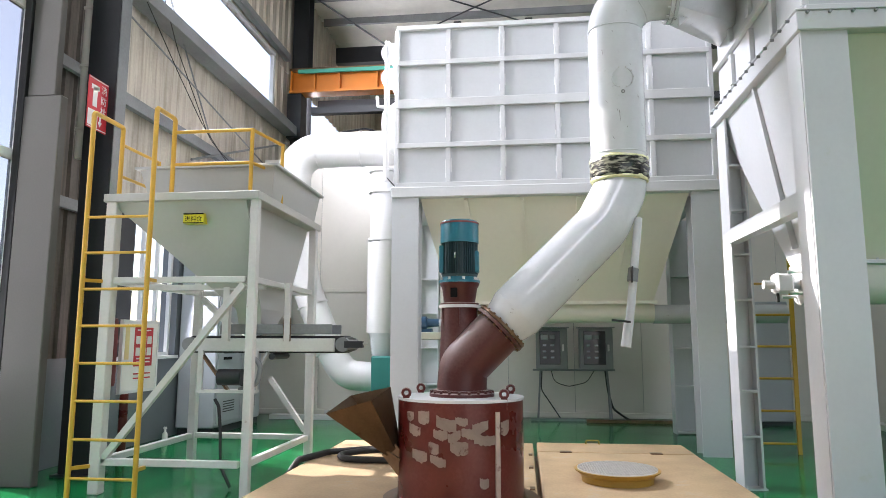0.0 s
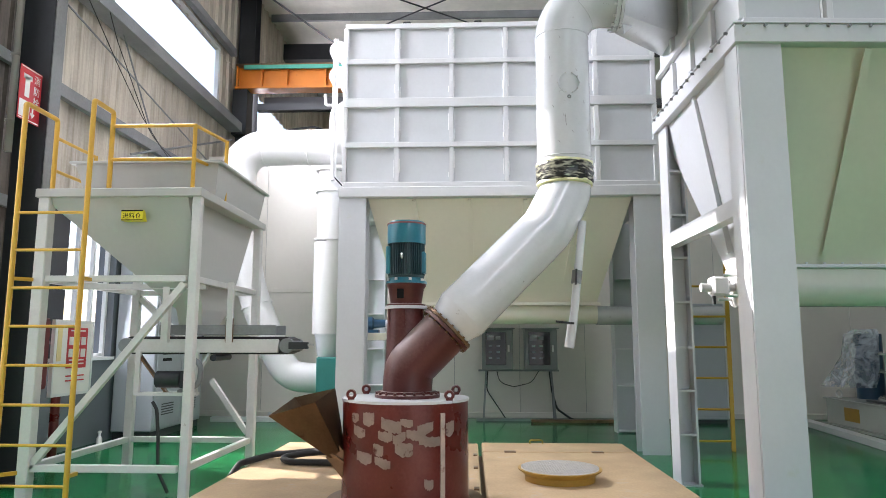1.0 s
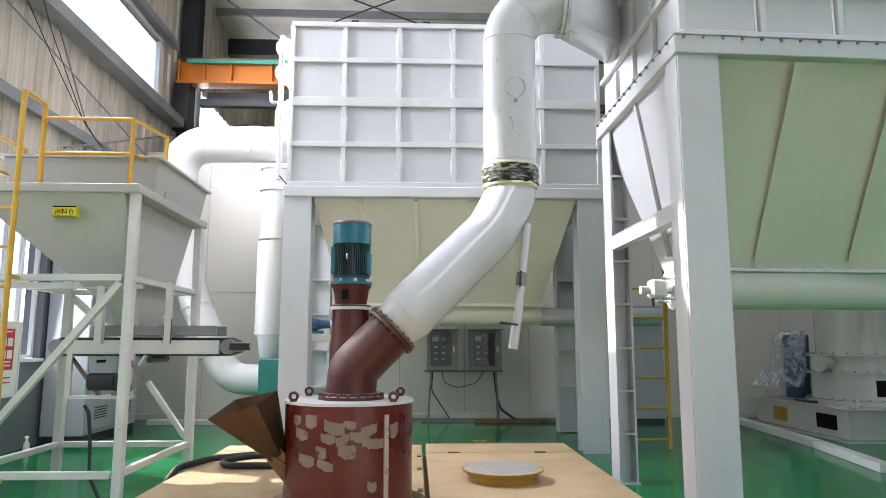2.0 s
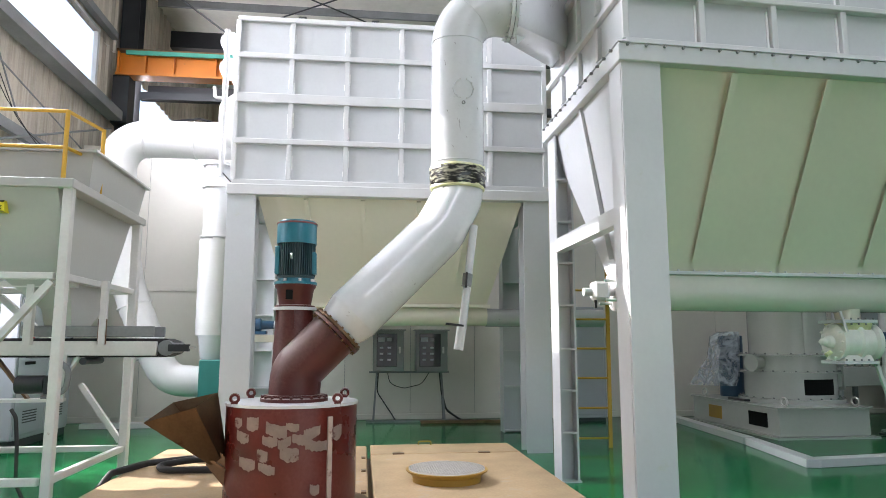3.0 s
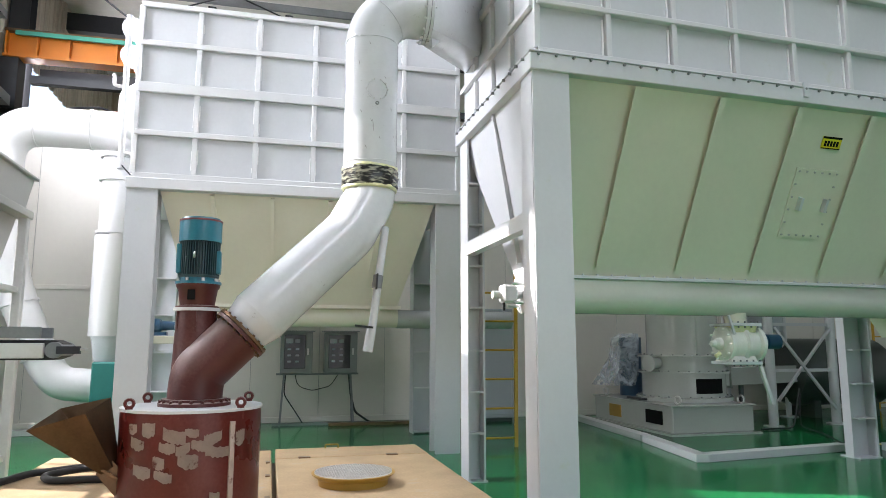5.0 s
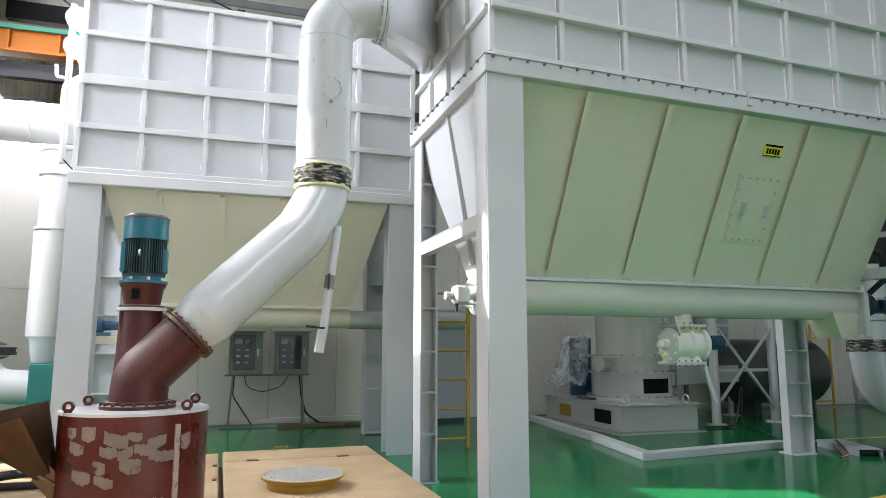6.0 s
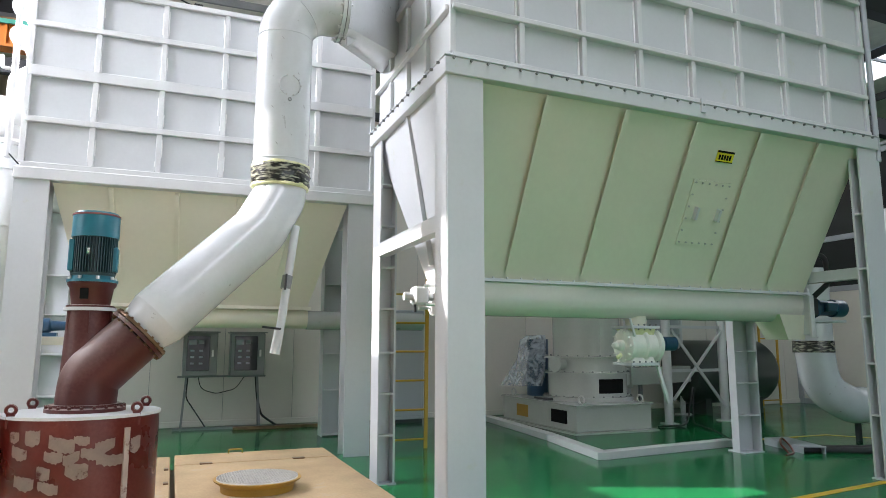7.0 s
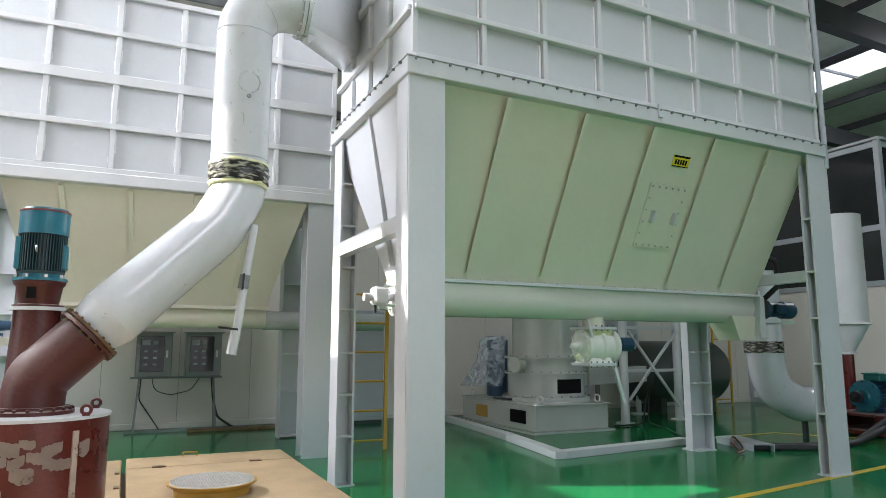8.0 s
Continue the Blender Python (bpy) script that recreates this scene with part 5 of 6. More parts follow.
# discharge end: outlet box and gear motor
oc = part("outlet_box", sb(loft([(4.62, VC - 0.16, 1.40), (4.88, VC - 0.16, 1.40), (4.88, VC + 0.16, 1.40), (4.62, VC + 0.16, 1.40)],
                                [(4.46, VC - 0.2, 1.68), (4.90, VC - 0.2, 1.68), (4.90, VC + 0.2, 1.68), (4.46, VC + 0.2, 1.68)])), M_SHEET, B)
part("end_plate", sb(box(4.86, VC - 0.26, 1.45, 4.90, VC + 0.26, 1.98, 0.006)), M_GREY, B)
part("bracket", sb(box(4.84, VC - 0.30, 1.42, 4.91, VC - 0.27, 1.9, 0.005)), M_RIB, B)
gm = thing("gear_motor", (BX + 5.2, BY + BSK * 5.2 + VC, 1.6), "dark blue gear motor on the screw trough end", "motor")
part("motor_body", sb(lathe((5.02, VC - 0.16, 1.77), (1, 0, 0), [(0, 0.1), (0.03, 0.125), (0.06, 0.1), (0.10, 0.1), (0.11, 0.09), (0.34, 0.09), (0.35, 0.105), (0.52, 0.105), (0.56, 0.08)], 24)), M_BLUE, gm, smooth=True)
part("gear_case", sb(box(4.91, VC - 0.27, 1.66, 5.04, VC + 0.05, 1.89, 0.03)), M_STEEL, gm)
part("terminal_box", sb(box(5.14, VC - 0.30, 1.72, 5.32, VC - 0.22, 1.83, 0.01)), M_BLUE, gm)
part("foot_plate", sb(box(4.91, VC - 0.28, 1.60, 5.46, VC + 0.05, 1.63)), M_GREY, gm)
solo("hose", sb(pipe([(4.84, VC - 0.25, 2.42), (5.08, VC - 0.35, 2.34), (5.14, VC - 0.33, 2.05), (5.0, VC - 0.2, 1.87)], 0.032, 10, radius=0.08, steps=5)), M_BLACK,
     "black flexible hose looping to the gear motor", "hose", smooth=True)

# white rotary valve under the trough
VXU = 2.58
rv = thing("rotary_valve", (BX + VXU, BY + BSK * VXU + VC, 1.12), "white and pale yellow rotary valve with blue drive motor", "valve")
part("neck", sb(lathe((VXU, VC, 1.53), (0, 0, 1), [(0, 0.10), (0.1, 0.115)], 24)), M_SHEET, rv, smooth=True)
part("top_flange", sb(box(VXU - 0.19, VC - 0.16, 1.50, VXU + 0.19, VC + 0.16, 1.53, 0.004)), M_PIPE, rv)
part("throat", sb(loft([(VXU - 0.12, VC - 0.12, 1.44), (VXU + 0.14, VC - 0.12, 1.44), (VXU + 0.14, VC + 0.12, 1.44), (VXU - 0.12, VC + 0.12, 1.44)],
                       [(VXU - 0.15, VC - 0.13, 1.50), (VXU + 0.15, VC - 0.13, 1.50), (VXU + 0.15, VC + 0.13, 1.50), (VXU - 0.15, VC + 0.13, 1.50)])), M_PALEGREEN, rv, "pale yellow throat")
part("drum", sb(lathe((VXU - 0.20, VC - 0.02, 1.33), (1, 0, 0), [(0, 0.12), (0.02, 0.17), (0.06, 0.17), (0.08, 0.145), (0.2, 0.15), (0.22, 0.17), (0.25, 0.17), (0.27, 0.145), (0.36, 0.145), (0.38, 0.17), (0.42, 0.17), (0.44, 0.1)], 28)), M_VALVE, rv, "white ribbed valve drum", smooth=True)
part("end_cap", sb(lathe((VXU - 0.26, VC - 0.02, 1.33), (1, 0, 0), [(0, 0.035), (0.02, 0.055), (0.06, 0.06)], 18)), M_VALVE, rv, smooth=True)
part("bottom_flange", sb(box(VXU - 0.19, VC - 0.16, 1.13, VXU + 0.17, VC + 0.16, 1.16, 0.004)), M_PIPE, rv)
part("lower_body", sb(loft([(VXU - 0.16, VC - 0.13, 1.16), (VXU + 0.14, VC - 0.13, 1.16), (VXU + 0.14, VC + 0.13, 1.16), (VXU - 0.16, VC + 0.13, 1.16)],
                           [(VXU - 0.13, VC - 0.1, 1.22), (VXU + 0.13, VC - 0.1, 1.22), (VXU + 0.13, VC + 0.1, 1.22), (VXU - 0.13, VC + 0.1, 1.22)])), M_VALVE, rv)
part("drive", sb(lathe((VXU + 0.24, VC, 1.35), (1, 0, 0), [(0, 0.06), (0.1, 0.06), (0.11, 0.075), (0.26, 0.075), (0.28, 0.05)], 18)), M_BLUE, rv, "small blue drive motor", smooth=True)
for k in range(10):
    a = 2 * math.pi * k / 10
    part("bolt", sb(cyl((VXU - 0.215, VC - 0.02 + 0.148 * math.cos(a), 1.33 + 0.148 * math.sin(a)), (VXU - 0.19, VC - 0.02 + 0.148 * math.cos(a), 1.33 + 0.148 * math.sin(a)), 0.011, seg=6)), M_VALVE, rv)
for k in range(5):
    for z in (1.533, 1.163):
        part("bolt", sb(cyl((VXU - 0.15 + 0.075 * k, VC - 0.145, z - 0.05), (VXU - 0.15 + 0.075 * k, VC - 0.145, z + 0.014), 0.009, seg=6)), M_GIRT, rv)
part("side_boss", sb(lathe((VXU - 0.31, VC - 0.02, 1.33), (1, 0, 0), [(0, 0.02), (0.01, 0.03), (0.05, 0.035)], 14)), M_VALVE, rv, smooth=True)
part("coupling", sb(lathe((VXU + 0.21, VC, 1.35), (1, 0, 0), [(0, 0.08), (0.02, 0.10), (0.04, 0.10), (0.05, 0.06), (0.08, 0.06)], 18)), M_GREEN, rv, "green coupling guard", smooth=True)
part("oil_cup", sb(cyl((VXU - 0.24, VC - 0.06, 1.24), (VXU - 0.29, VC - 0.06, 1.21), 0.02, seg=10)), M_PALEGREEN, rv, smooth=True)
part("stay", sb(bar((VXU + 0.16, VC - 0.12, 1.15), (VXU + 0.29, VC - 0.12, 0.75), 0.03, 0.03)), M_RIB, rv)
part("lever", sb(bar((VXU - 0.21, VC - 0.18, 1.6), (VXU - 0.15, VC - 0.18, 1.42), 0.02, 0.02)), M_GREY, rv)

# ---- white duct bend under the discharge end ----
bend = thing("bend_duct", (8.9, 7.0, 0), "thick grey-white bend duct sweeping under the filter", "duct")
part("bend", pipe([(8.34, 6.98, 2.4), (8.34, 6.98, 1.32), (8.42, 6.98, 0.75), (9.0, 7.0, 0.50), (9.6, 7.02, 0.49)], [0.25] * 99, 36, radius=0.5, steps=10), M_PIPE, bend, smooth=True)
part("collar", cyl((8.34, 6.98, 1.24), (8.34, 6.98, 1.40), 0.265, seg=36), M_TAPE, bend, "taped joint collar", smooth=True)
part("collar", cyl((9.2, 7.01, 0.495), (9.23, 7.01, 0.495), 0.26, seg=36), M_PIPE, bend, smooth=True)
part("support", box(9.12, 7.0, 0, 9.18, 7.06, 0.30), M_STEEL, bend)

# ---- second mill behind on its plinth, seen under the filter ----
m2 = thing("grinding_mill", (6.5, 10.2, 0), "grey painted mill tower bolted on a rectangular steel plinth", "mill")
part("plinth", box(5.78, 9.03, 0.03, 7.16, 11.5, 0.41, 0.012), M_MILL2, m2)
part("plinth_foot", box(5.70, 8.95, 0.0, 7.24, 11.58, 0.03), M_MILL2, m2)
part("plinth_top", box(5.75, 9.0, 0.41, 7.19, 11.53, 0.435, 0.005), M_MILL2, m2)
# Black plate on the plinth side in place of a shaded hole.
part("opening", box(5.755, 9.3, 0.13, 5.79, 9.75, 0.33, 0.004), M_INK_RECESS, m2, "black plate for the shade inside a plinth cut-out")
part("yellow_plate", box(5.77, 10.55, 0.12, 5.785, 10.95, 0.32), M_OCHRE, m2, "worn ochre warning plate")
TX, TY = 6.70, 10.12
part("tower", lathe((TX, TY, 0.435), (0, 0, 1), [(0, 0.76), (0.06, 0.76), (0.062, 0.66), (0.43, 0.66), (0.432, 0.72), (0.46, 0.72), (0.462, 0.66), (0.69, 0.66), (0.692, 0.72), (0.72, 0.72),
                                            (0.722, 0.57), (1.9, 0.57)], 56), M_MILL2, m2, smooth=True)
n = 8
arc = [(TX + 0.662 * math.cos(radians(-107 + 45 * k / n)), TY + 0.662 * math.sin(radians(-107 + 45 * k / n))) for k in range(n + 1)]
inn = [(TX + 0.6 * math.cos(radians(-107 + 45 * k / n)), TY + 0.6 * math.sin(radians(-107 + 45 * k / n))) for k in range(n + 1)][::-1]
# Curved black plate on the tower skin, drawn as the opening's shade.
part("opening", loft([(x, y, 0.56) for x, y in arc + inn], [(x, y, 0.79) for x, y in arc + inn]), M_INK_RECESS, m2, "black curved plate for the shade inside the tower opening")
for x, y in ((5.95, 9.15), (7.02, 9.12), (5.9, 11.3)):
    part("eye_bolt", torus((x, y, 0.50), (1, 0.3, 0), 0.055, 0.014, 16, 8), M_CHROME, m2, smooth=True)
for k in range(24):
    a = 2 * math.pi * k / 24
    part("bolt", cyl((TX + 0.695 * math.cos(a), TY + 0.695 * math.sin(a), 1.155), (TX + 0.695 * math.cos(a), TY + 0.695 * math.sin(a), 1.178), 0.014, seg=6), M_GIRT, m2)
for z, rr, n_ in ((0.895, 0.695, 28), (0.498, 0.73, 28)):
    for k in range(n_):
        a = 2 * math.pi * k / n_
        part("bolt", cyl((TX + rr * math.cos(a), TY + rr * math.sin(a), z), (TX + rr * math.cos(a), TY + rr * math.sin(a), z + 0.022), 0.014, seg=6), M_GIRT, m2)
part("port_flange", cyl((TX - 0.78, TY - 0.295, 1.03), (TX - 0.815, TY - 0.306, 1.03), 0.13, seg=20), M_MILL2, m2, smooth=True)
part("wall_seam", bar((TX - 0.10, TY - 0.563, 1.17), (TX - 0.10, TY - 0.563, 2.3), 0.014, 0.01), M_MILL2, m2)
part("side_port", cyl((TX - 0.62, TY - 0.25, 1.03), (TX - 0.80, TY - 0.30, 1.03), 0.09, seg=18), M_MILL2, m2, smooth=True)
part("motor", cyl((6.32, 11.15, 0.435), (6.32, 11.15, 1.45), 0.2, seg=24), M_BLUE, m2, "blue upright motor under plastic", smooth=True)
part("tools", box(5.86, 10.0, 0.436, 6.1, 10.5, 0.47, 0.01), M_STEEL, m2)
bm = bm_new()
n = 20
rows_ = []
for j, (z, rr) in enumerate(((1.52, 0.20), (1.44, 0.27), (1.1, 0.30), (0.8, 0.36), (0.62, 0.40))):
    ringv = []
    for k in range(n):
        a = 2 * math.pi * k / n
        r_ = rr * (1 + 0.16 * noise.noise(Vector((math.cos(a) * 2, math.sin(a) * 2, z * 3))) * (1 + j * 0.5)) + 0.05 * math.sin(a * 5) * j / 4
        ringv.append(bm.verts.new((6.30 + 0.85 * r_ * math.cos(a) - 0.07 * j, 11.15 + 0.85 * r_ * math.sin(a), z)))
    rows_.append(ringv)
for a, b in zip(rows_, rows_[1:]):
    for k in range(n):
        bm.faces.new((a[k], a[(k + 1) % n], b[(k + 1) % n], b[k]))
bm.faces.new(rows_[0])
film = solo("plastic_cover", bm, M_FILM, "crumpled clear plastic sheet draped over a motor", "cover", smooth=True)
film.visible_shadow = False

# white channel kerb round the plinth
def kerb(name, p0, p1):
    p0, p1 = Vector(p0), Vector(p1)
    return solo(name, bar(p0 + Vector((0, 0, 0.045)), p1 + Vector((0, 0, 0.045)), 0.16, 0.09, bevel=0.006), M_RIB, "white painted steel channel kerb on the green floor", "kerb", "kerbs round the mill")
kerb("kerb", (4.87, 7.04, 0), (7.1, 7.33, 0))
kerb("kerb", (4.83, 6.97, 0), (5.10, 8.6, 0))
kerb("kerb", (5.12, 8.68, 0), (5.38, 11.4, 0))

# tube stand with cross braces
st = thing("tube_stand", (8.6, 9.8, 0), "grey tube stand with crossed braces holding a pipe", "stand")
for x, y in ((8.02, 9.65), (9.35, 9.75), (8.05, 10.8), (9.4, 10.9)):
    part("leg", cyl((x, y, 0.01), (x, y, 2.0), 0.075 if y < 10 else 0.05, seg=18), M_RIB, st, smooth=True)
    part("foot", cyl((x, y, 0), (x, y, 0.02), 0.16, seg=18), M_RIB, st)
part("rail", bar((8.02, 9.65, 0.90), (9.35, 9.75, 0.90), 0.05, 0.05), M_RIB, st)
part("rail", bar((8.02, 9.65, 1.66), (9.35, 9.75, 1.66), 0.05, 0.05), M_RIB, st)
part("brace", bar((8.1, 9.62, 0.4), (9.3, 9.7, 1.6), 0.04, 0.04), M_RIB, st)
part("brace", bar((9.3, 9.68, 0.25), (8.1, 9.6, 1.6), 0.04, 0.04), M_RIB, st)
tank = thing("steel_tank", (10.2, 11.2, 0), "dark grey horizontal steel tank behind the tube stand", "tank")
part("shell", lathe((9.3, 10.95, 0.82), (1, 0, 0), [(0, 0.3), (0.08, 0.55), (0.2, 0.62), (2.0, 0.62), (2.12, 0.55), (2.2, 0.3)], 36), M_TANK, tank, smooth=True)
for x in (9.7, 11.0):
    part("saddle", box(x, 10.6, 0, x + 0.15, 11.3, 0.45), M_TANK, tank)
part("dome", cyl((9.0, 10.9, 1.55), (9.0, 10.9, 2.2), 0.3, seg=24), M_CABINET, tank, smooth=True)
pr = thing("pipe_run", (8.2, 10.2, 0), "grey rectangular sheet duct between the mill and the tank", "duct")
part("run", bar((7.2, 10.0, 0.80), (9.35, 10.75, 0.80), 0.34, 0.30, bevel=0.008), M_MILL2, pr)
part("flange", bar((7.36, 10.056, 0.80), (7.39, 10.066, 0.80), 0.42, 0.38), M_MILL2, pr)
for x_, y_ in ((7.9, 10.25), (8.8, 10.56)):
    part("leg", bar((x_, y_, 0.0), (x_, y_, 0.66), 0.06, 0.06), M_GIRT, pr)
solo("cable", pipe([(7.5, 9.3, 0.02), (8.1, 9.3, 0.02), (8.5, 9.55, 0.8), (8.3, 9.4, 0.03), (8.0, 8.6, 0.02), (7.4, 7.6, 0.02), (7.3, 7.2, 0.03)], 0.014, 8, radius=0.2, steps=5), M_BLACK, "thin black cable trailing over the floor", "cable", smooth=True)


# ---- ladders ----
def cat_ladder(name, x0, x1, y, z0, z1, step, skew=0.0, label=""):
    t = thing(name, ((x0 + x1) / 2, y, z0), label, "ladder")
    for x in (x0, x1):
        part("stile", bar((x, y, z0), (x + skew, y, z1), 0.045, 0.03), M_YELLOW, t)
    z = z0 + 0.12
    while z < z1 - 0.05:
        f = skew * (z - z0) / (z1 - z0)
        part("rung", cyl((x0 + f, y, z), (x1 + f, y, z), 0.014, seg=8), M_YELLOW, t, smooth=True)
        z += step
    return t


cat_ladder("ladder", 2.72, 3.19, 8.6, -0.0, 2.42, 0.377, 0.02, "yellow painted access ladder hanging between the filters")
cat_ladder("ladder", 12.2, 12.72, 11.6, 0.02, 2.6, 0.45, 0.0, "yellow painted ladder against the far partition")

# ---- control panels on their stand ----
ps = thing("panel_stand", (0.85, 11.9, 0), "thin dark steel stand under the control panels", "stand")
for x in (0.22, 1.42):
    for dy in (0.0, 0.25):
        part("leg", bar((x + (0.05 if x < 1 else -0.05), 11.72, 0.82), (x, 11.6 + dy, 0.0), 0.03, 0.03), M_GIRT, ps)
part("shelf_rail", bar((0.14, 11.72, 0.835), (1.5, 11.72, 0.835), 0.05, 0.03), M_GIRT, ps)
part("foot_rail", bar((0.1, 11.7, 0.02), (1.9, 11.7, 0.02), 0.05, 0.04), M_GIRT, ps)
for x0, x1 in ((0.20, 0.72), (0.92, 1.46)):
    cp = thing("switch_box", ((x0 + x1) / 2, 11.72, 0.85), "grey enamel control box with dark window and meters", "control panel", "control panels")
    part("case", box(x0, 11.55, 0.85, x1, 11.85, 1.53, 0.01), M_PANEL, cp)
    part("hood", box(x0 - 0.03, 11.50, 1.53, x1 + 0.03, 11.88, 1.55), M_PANEL, cp)
    d = part("door", box(x0 + 0.06, 11.535, 0.93, x1 - 0.12, 11.549, 1.48, 0.005), M_DARKGLASS, cp, "dark glazed door")
    for k in range(2):
        for j in range(3):
            part("meter", box(x0 + 0.11 + k * 0.13, 11.525, 1.03 + 0.1 * j, x0 + 0.17 + k * 0.13, 11.534, 1.06 + 0.1 * j, 0.003), M_CABINET, d)
    part("display", box(x0 + 0.08, 11.525, 1.34, x0 + 0.20, 11.534, 1.42), M_CABINET, d)
    part("display", box(x0 + 0.23, 11.525, 1.35, x0 + 0.31, 11.534, 1.41), M_PANEL, d)
    part("handle", box(x1 - 0.09, 11.52, 1.15, x1 - 0.06, 11.549, 1.26, 0.004), M_CHROME, cp)
solo("cable", pipe([(0.45, 11.8, 0.85), (0.5, 11.9, 0.62), (0.75, 11.9, 0.55), (1.05, 11.9, 0.62), (1.2, 11.9, 0.85)], 0.007, 8, radius=0.2), M_BLACK, "thin black cable drooping between the panels", "cable", smooth=True)
solo("cable", pipe([(1.35, 11.8, 0.85), (1.38, 11.75, 0.5), (1.45, 11.7, 0.2), (1.7, 11.65, 0.03), (2.6, 11.6, 0.02)], 0.018, 8, radius=0.2), M_BLACK, "black cable bundle running to the floor", "cable", smooth=True)
solo("cable", pipe([(0.3, 11.8, 0.85), (0.28, 11.8, 0.5), (0.55, 11.8, 0.1), (0.6, 11.75, 0.02)], 0.01, 8, radius=0.2), M_BLACK, "thin black cable under the control box", "cable", smooth=True)
solo("timber", box(1.0, 11.45, 0.0, 2.5, 11.58, 0.05, 0.006), M_RUST, "dark timber strip lying on the floor", "timber")

# blue gear motor of the first filter, on a small shelf
sm = thing("gear_motor", (-1.3, 9.0, 1.4), "small blue gear motor on a pale shelf", "motor")
part("motor_body", lathe((-1.46, 8.95, 1.55), (1, 0, 0), [(0, 0.06), (0.03, 0.085), (0.18, 0.085), (0.2, 0.06), (0.35, 0.05)], 20), M_BLUE, sm, smooth=True)
part("foot", box(-1.44, 8.88, 1.43, -1.2, 9.02, 1.47), M_BLUE, sm)
part("coupling", cyl((-1.12, 8.95, 1.55), (-1.02, 8.95, 1.55), 0.05, seg=14), M_GREY, sm, smooth=True)
solo("shelf", box(-1.55, 8.6, 1.33, -1.0, 9.3, 1.42, 0.005), M_SHEET, "pale painted shelf plate carrying a motor", "shelf", at=(-1.3, 9.0, 1.33))

# far grey switch cabinet behind the ladder
fc = thing("switch_cabinet", (3.9, 11.6, 0), "slim grey switch cabinet against the partition", "cabinet")
part("case", box(3.62, 11.45, 0.06, 4.2, 11.95, 1.95, 0.012), M_CABINET, fc)
part("door", box(3.66, 11.435, 0.12, 4.16, 11.449, 1.9, 0.004), M_CABINET, fc)
part("plinth", box(3.64, 11.48, 0, 4.18, 11.9, 0.06), M_STEEL, fc)
for z in (1.55, 1.35, 1.15):
    part("label_plate", box(3.78, 11.428, z, 3.92, 11.434, z + 0.06), M_CABINET, fc)

# ---- fans, cyclone and booth at the far side ----
bf = thing("blower_motor", (10.9, 7.0, 0), "large blue finned blower motor on a dark red base", "motor")
BC = Vector((10.35, 6.95, 0.57))
part("body", lathe(BC, (1, 0, 0), [(0.10, 0.2), (0.12, 0.215), (0.8, 0.215), (0.85, 0.2), (1.0, 0.2)], 28), M_BLUE, bf, smooth=True)
part("end_shield", lathe(BC, (1, 0, 0), [(0, 0.07), (0.0, 0.10), (0.03, 0.12), (0.05, 0.20), (0.06, 0.245), (0.11, 0.245), (0.12, 0.2)], 32), M_TEAL, bf, "teal cast end shield", smooth=True)
part("shaft", cyl(BC + Vector((-0.22, 0, 0)), BC + Vector((0.02, 0, 0)), 0.035, seg=14), M_STEEL, bf, smooth=True)
part("coupling", cyl(BC + Vector((-0.16, 0, 0)), BC + Vector((-0.06, 0, 0)), 0.085, seg=18), M_STEEL, bf, smooth=True)
for k in range(8):
    a = 2 * math.pi * k / 8
    part("bolt", cyl(BC + Vector((0.04, 0.222 * math.cos(a), 0.222 * math.sin(a))), BC + Vector((0.065, 0.222 * math.cos(a), 0.222 * math.sin(a))), 0.014, seg=6), M_STEEL, bf)
for k in range(26):
    a = math.pi * (0.06 + 1.88 * k / 25)
    e = Vector((0, -math.sin(a), math.cos(a)))
    part("fin", bar(BC + Vector((0.13, 0, 0)) + e * 0.226, BC + Vector((0.78, 0, 0)) + e * 0.226, 0.010, 0.036, up=e), M_BLUE, bf)
part("terminal_box", box(10.52, 6.76, 0.80, 10.86, 7.02, 0.90, 0.015), M_GREEN, bf)
part("terminal_lid", box(10.50, 6.74, 0.90, 10.88, 7.04, 0.925, 0.008), M_GREEN, bf)
part("eye_bolt", torus((11.02, 6.92, 0.86), (0, 1, 0), 0.045, 0.013, 14, 8), M_CHROME, bf, smooth=True)
for x_ in (10.52, 10.98):
    part("foot", box(x_, 6.72, 0.33, x_ + 0.14, 7.18, 0.40, 0.01), M_BLUE, bf)
part("base", box(10.1, 6.5, 0.02, 11.8, 7.4, 0.10, 0.01), M_RED, bf)
part("base_rail", box(10.1, 6.5, 0.10, 11.8, 6.62, 0.33, 0.01), M_RED, bf)
part("base_rail", box(10.1, 7.28, 0.10, 11.8, 7.4, 0.33, 0.01), M_RED, bf)
part("base_plate", box(10.15, 6.63, 0.29, 11.7, 7.27, 0.329, 0.006), M_RED, bf)
cy = thing("cyclone", (11.2, 7.6, 0), "slim grey cyclone with a conical foot", "cyclone")
part("shell", lathe((11.2, 7.7, 1.68), (0, 0, 1), [(0, 0.36), (0.02, 0.40), (0.04, 0.36), (1.9, 0.36)], 32), M_RIB, cy, smooth=True)
part("cone", lathe((11.2, 7.7, 1.2), (0, 0, 1), [(0, 0.10), (0.0, 0.15), (0.03, 0.15), (0.035, 0.11), (0.44, 0.33), (0.48, 0.34)], 32), M_RIB, cy, smooth=True)
part("down_tube", cyl((11.2, 7.7, 0.0), (11.2, 7.7, 1.2), 0.09, seg=20), M_RED, cy, smooth=True)
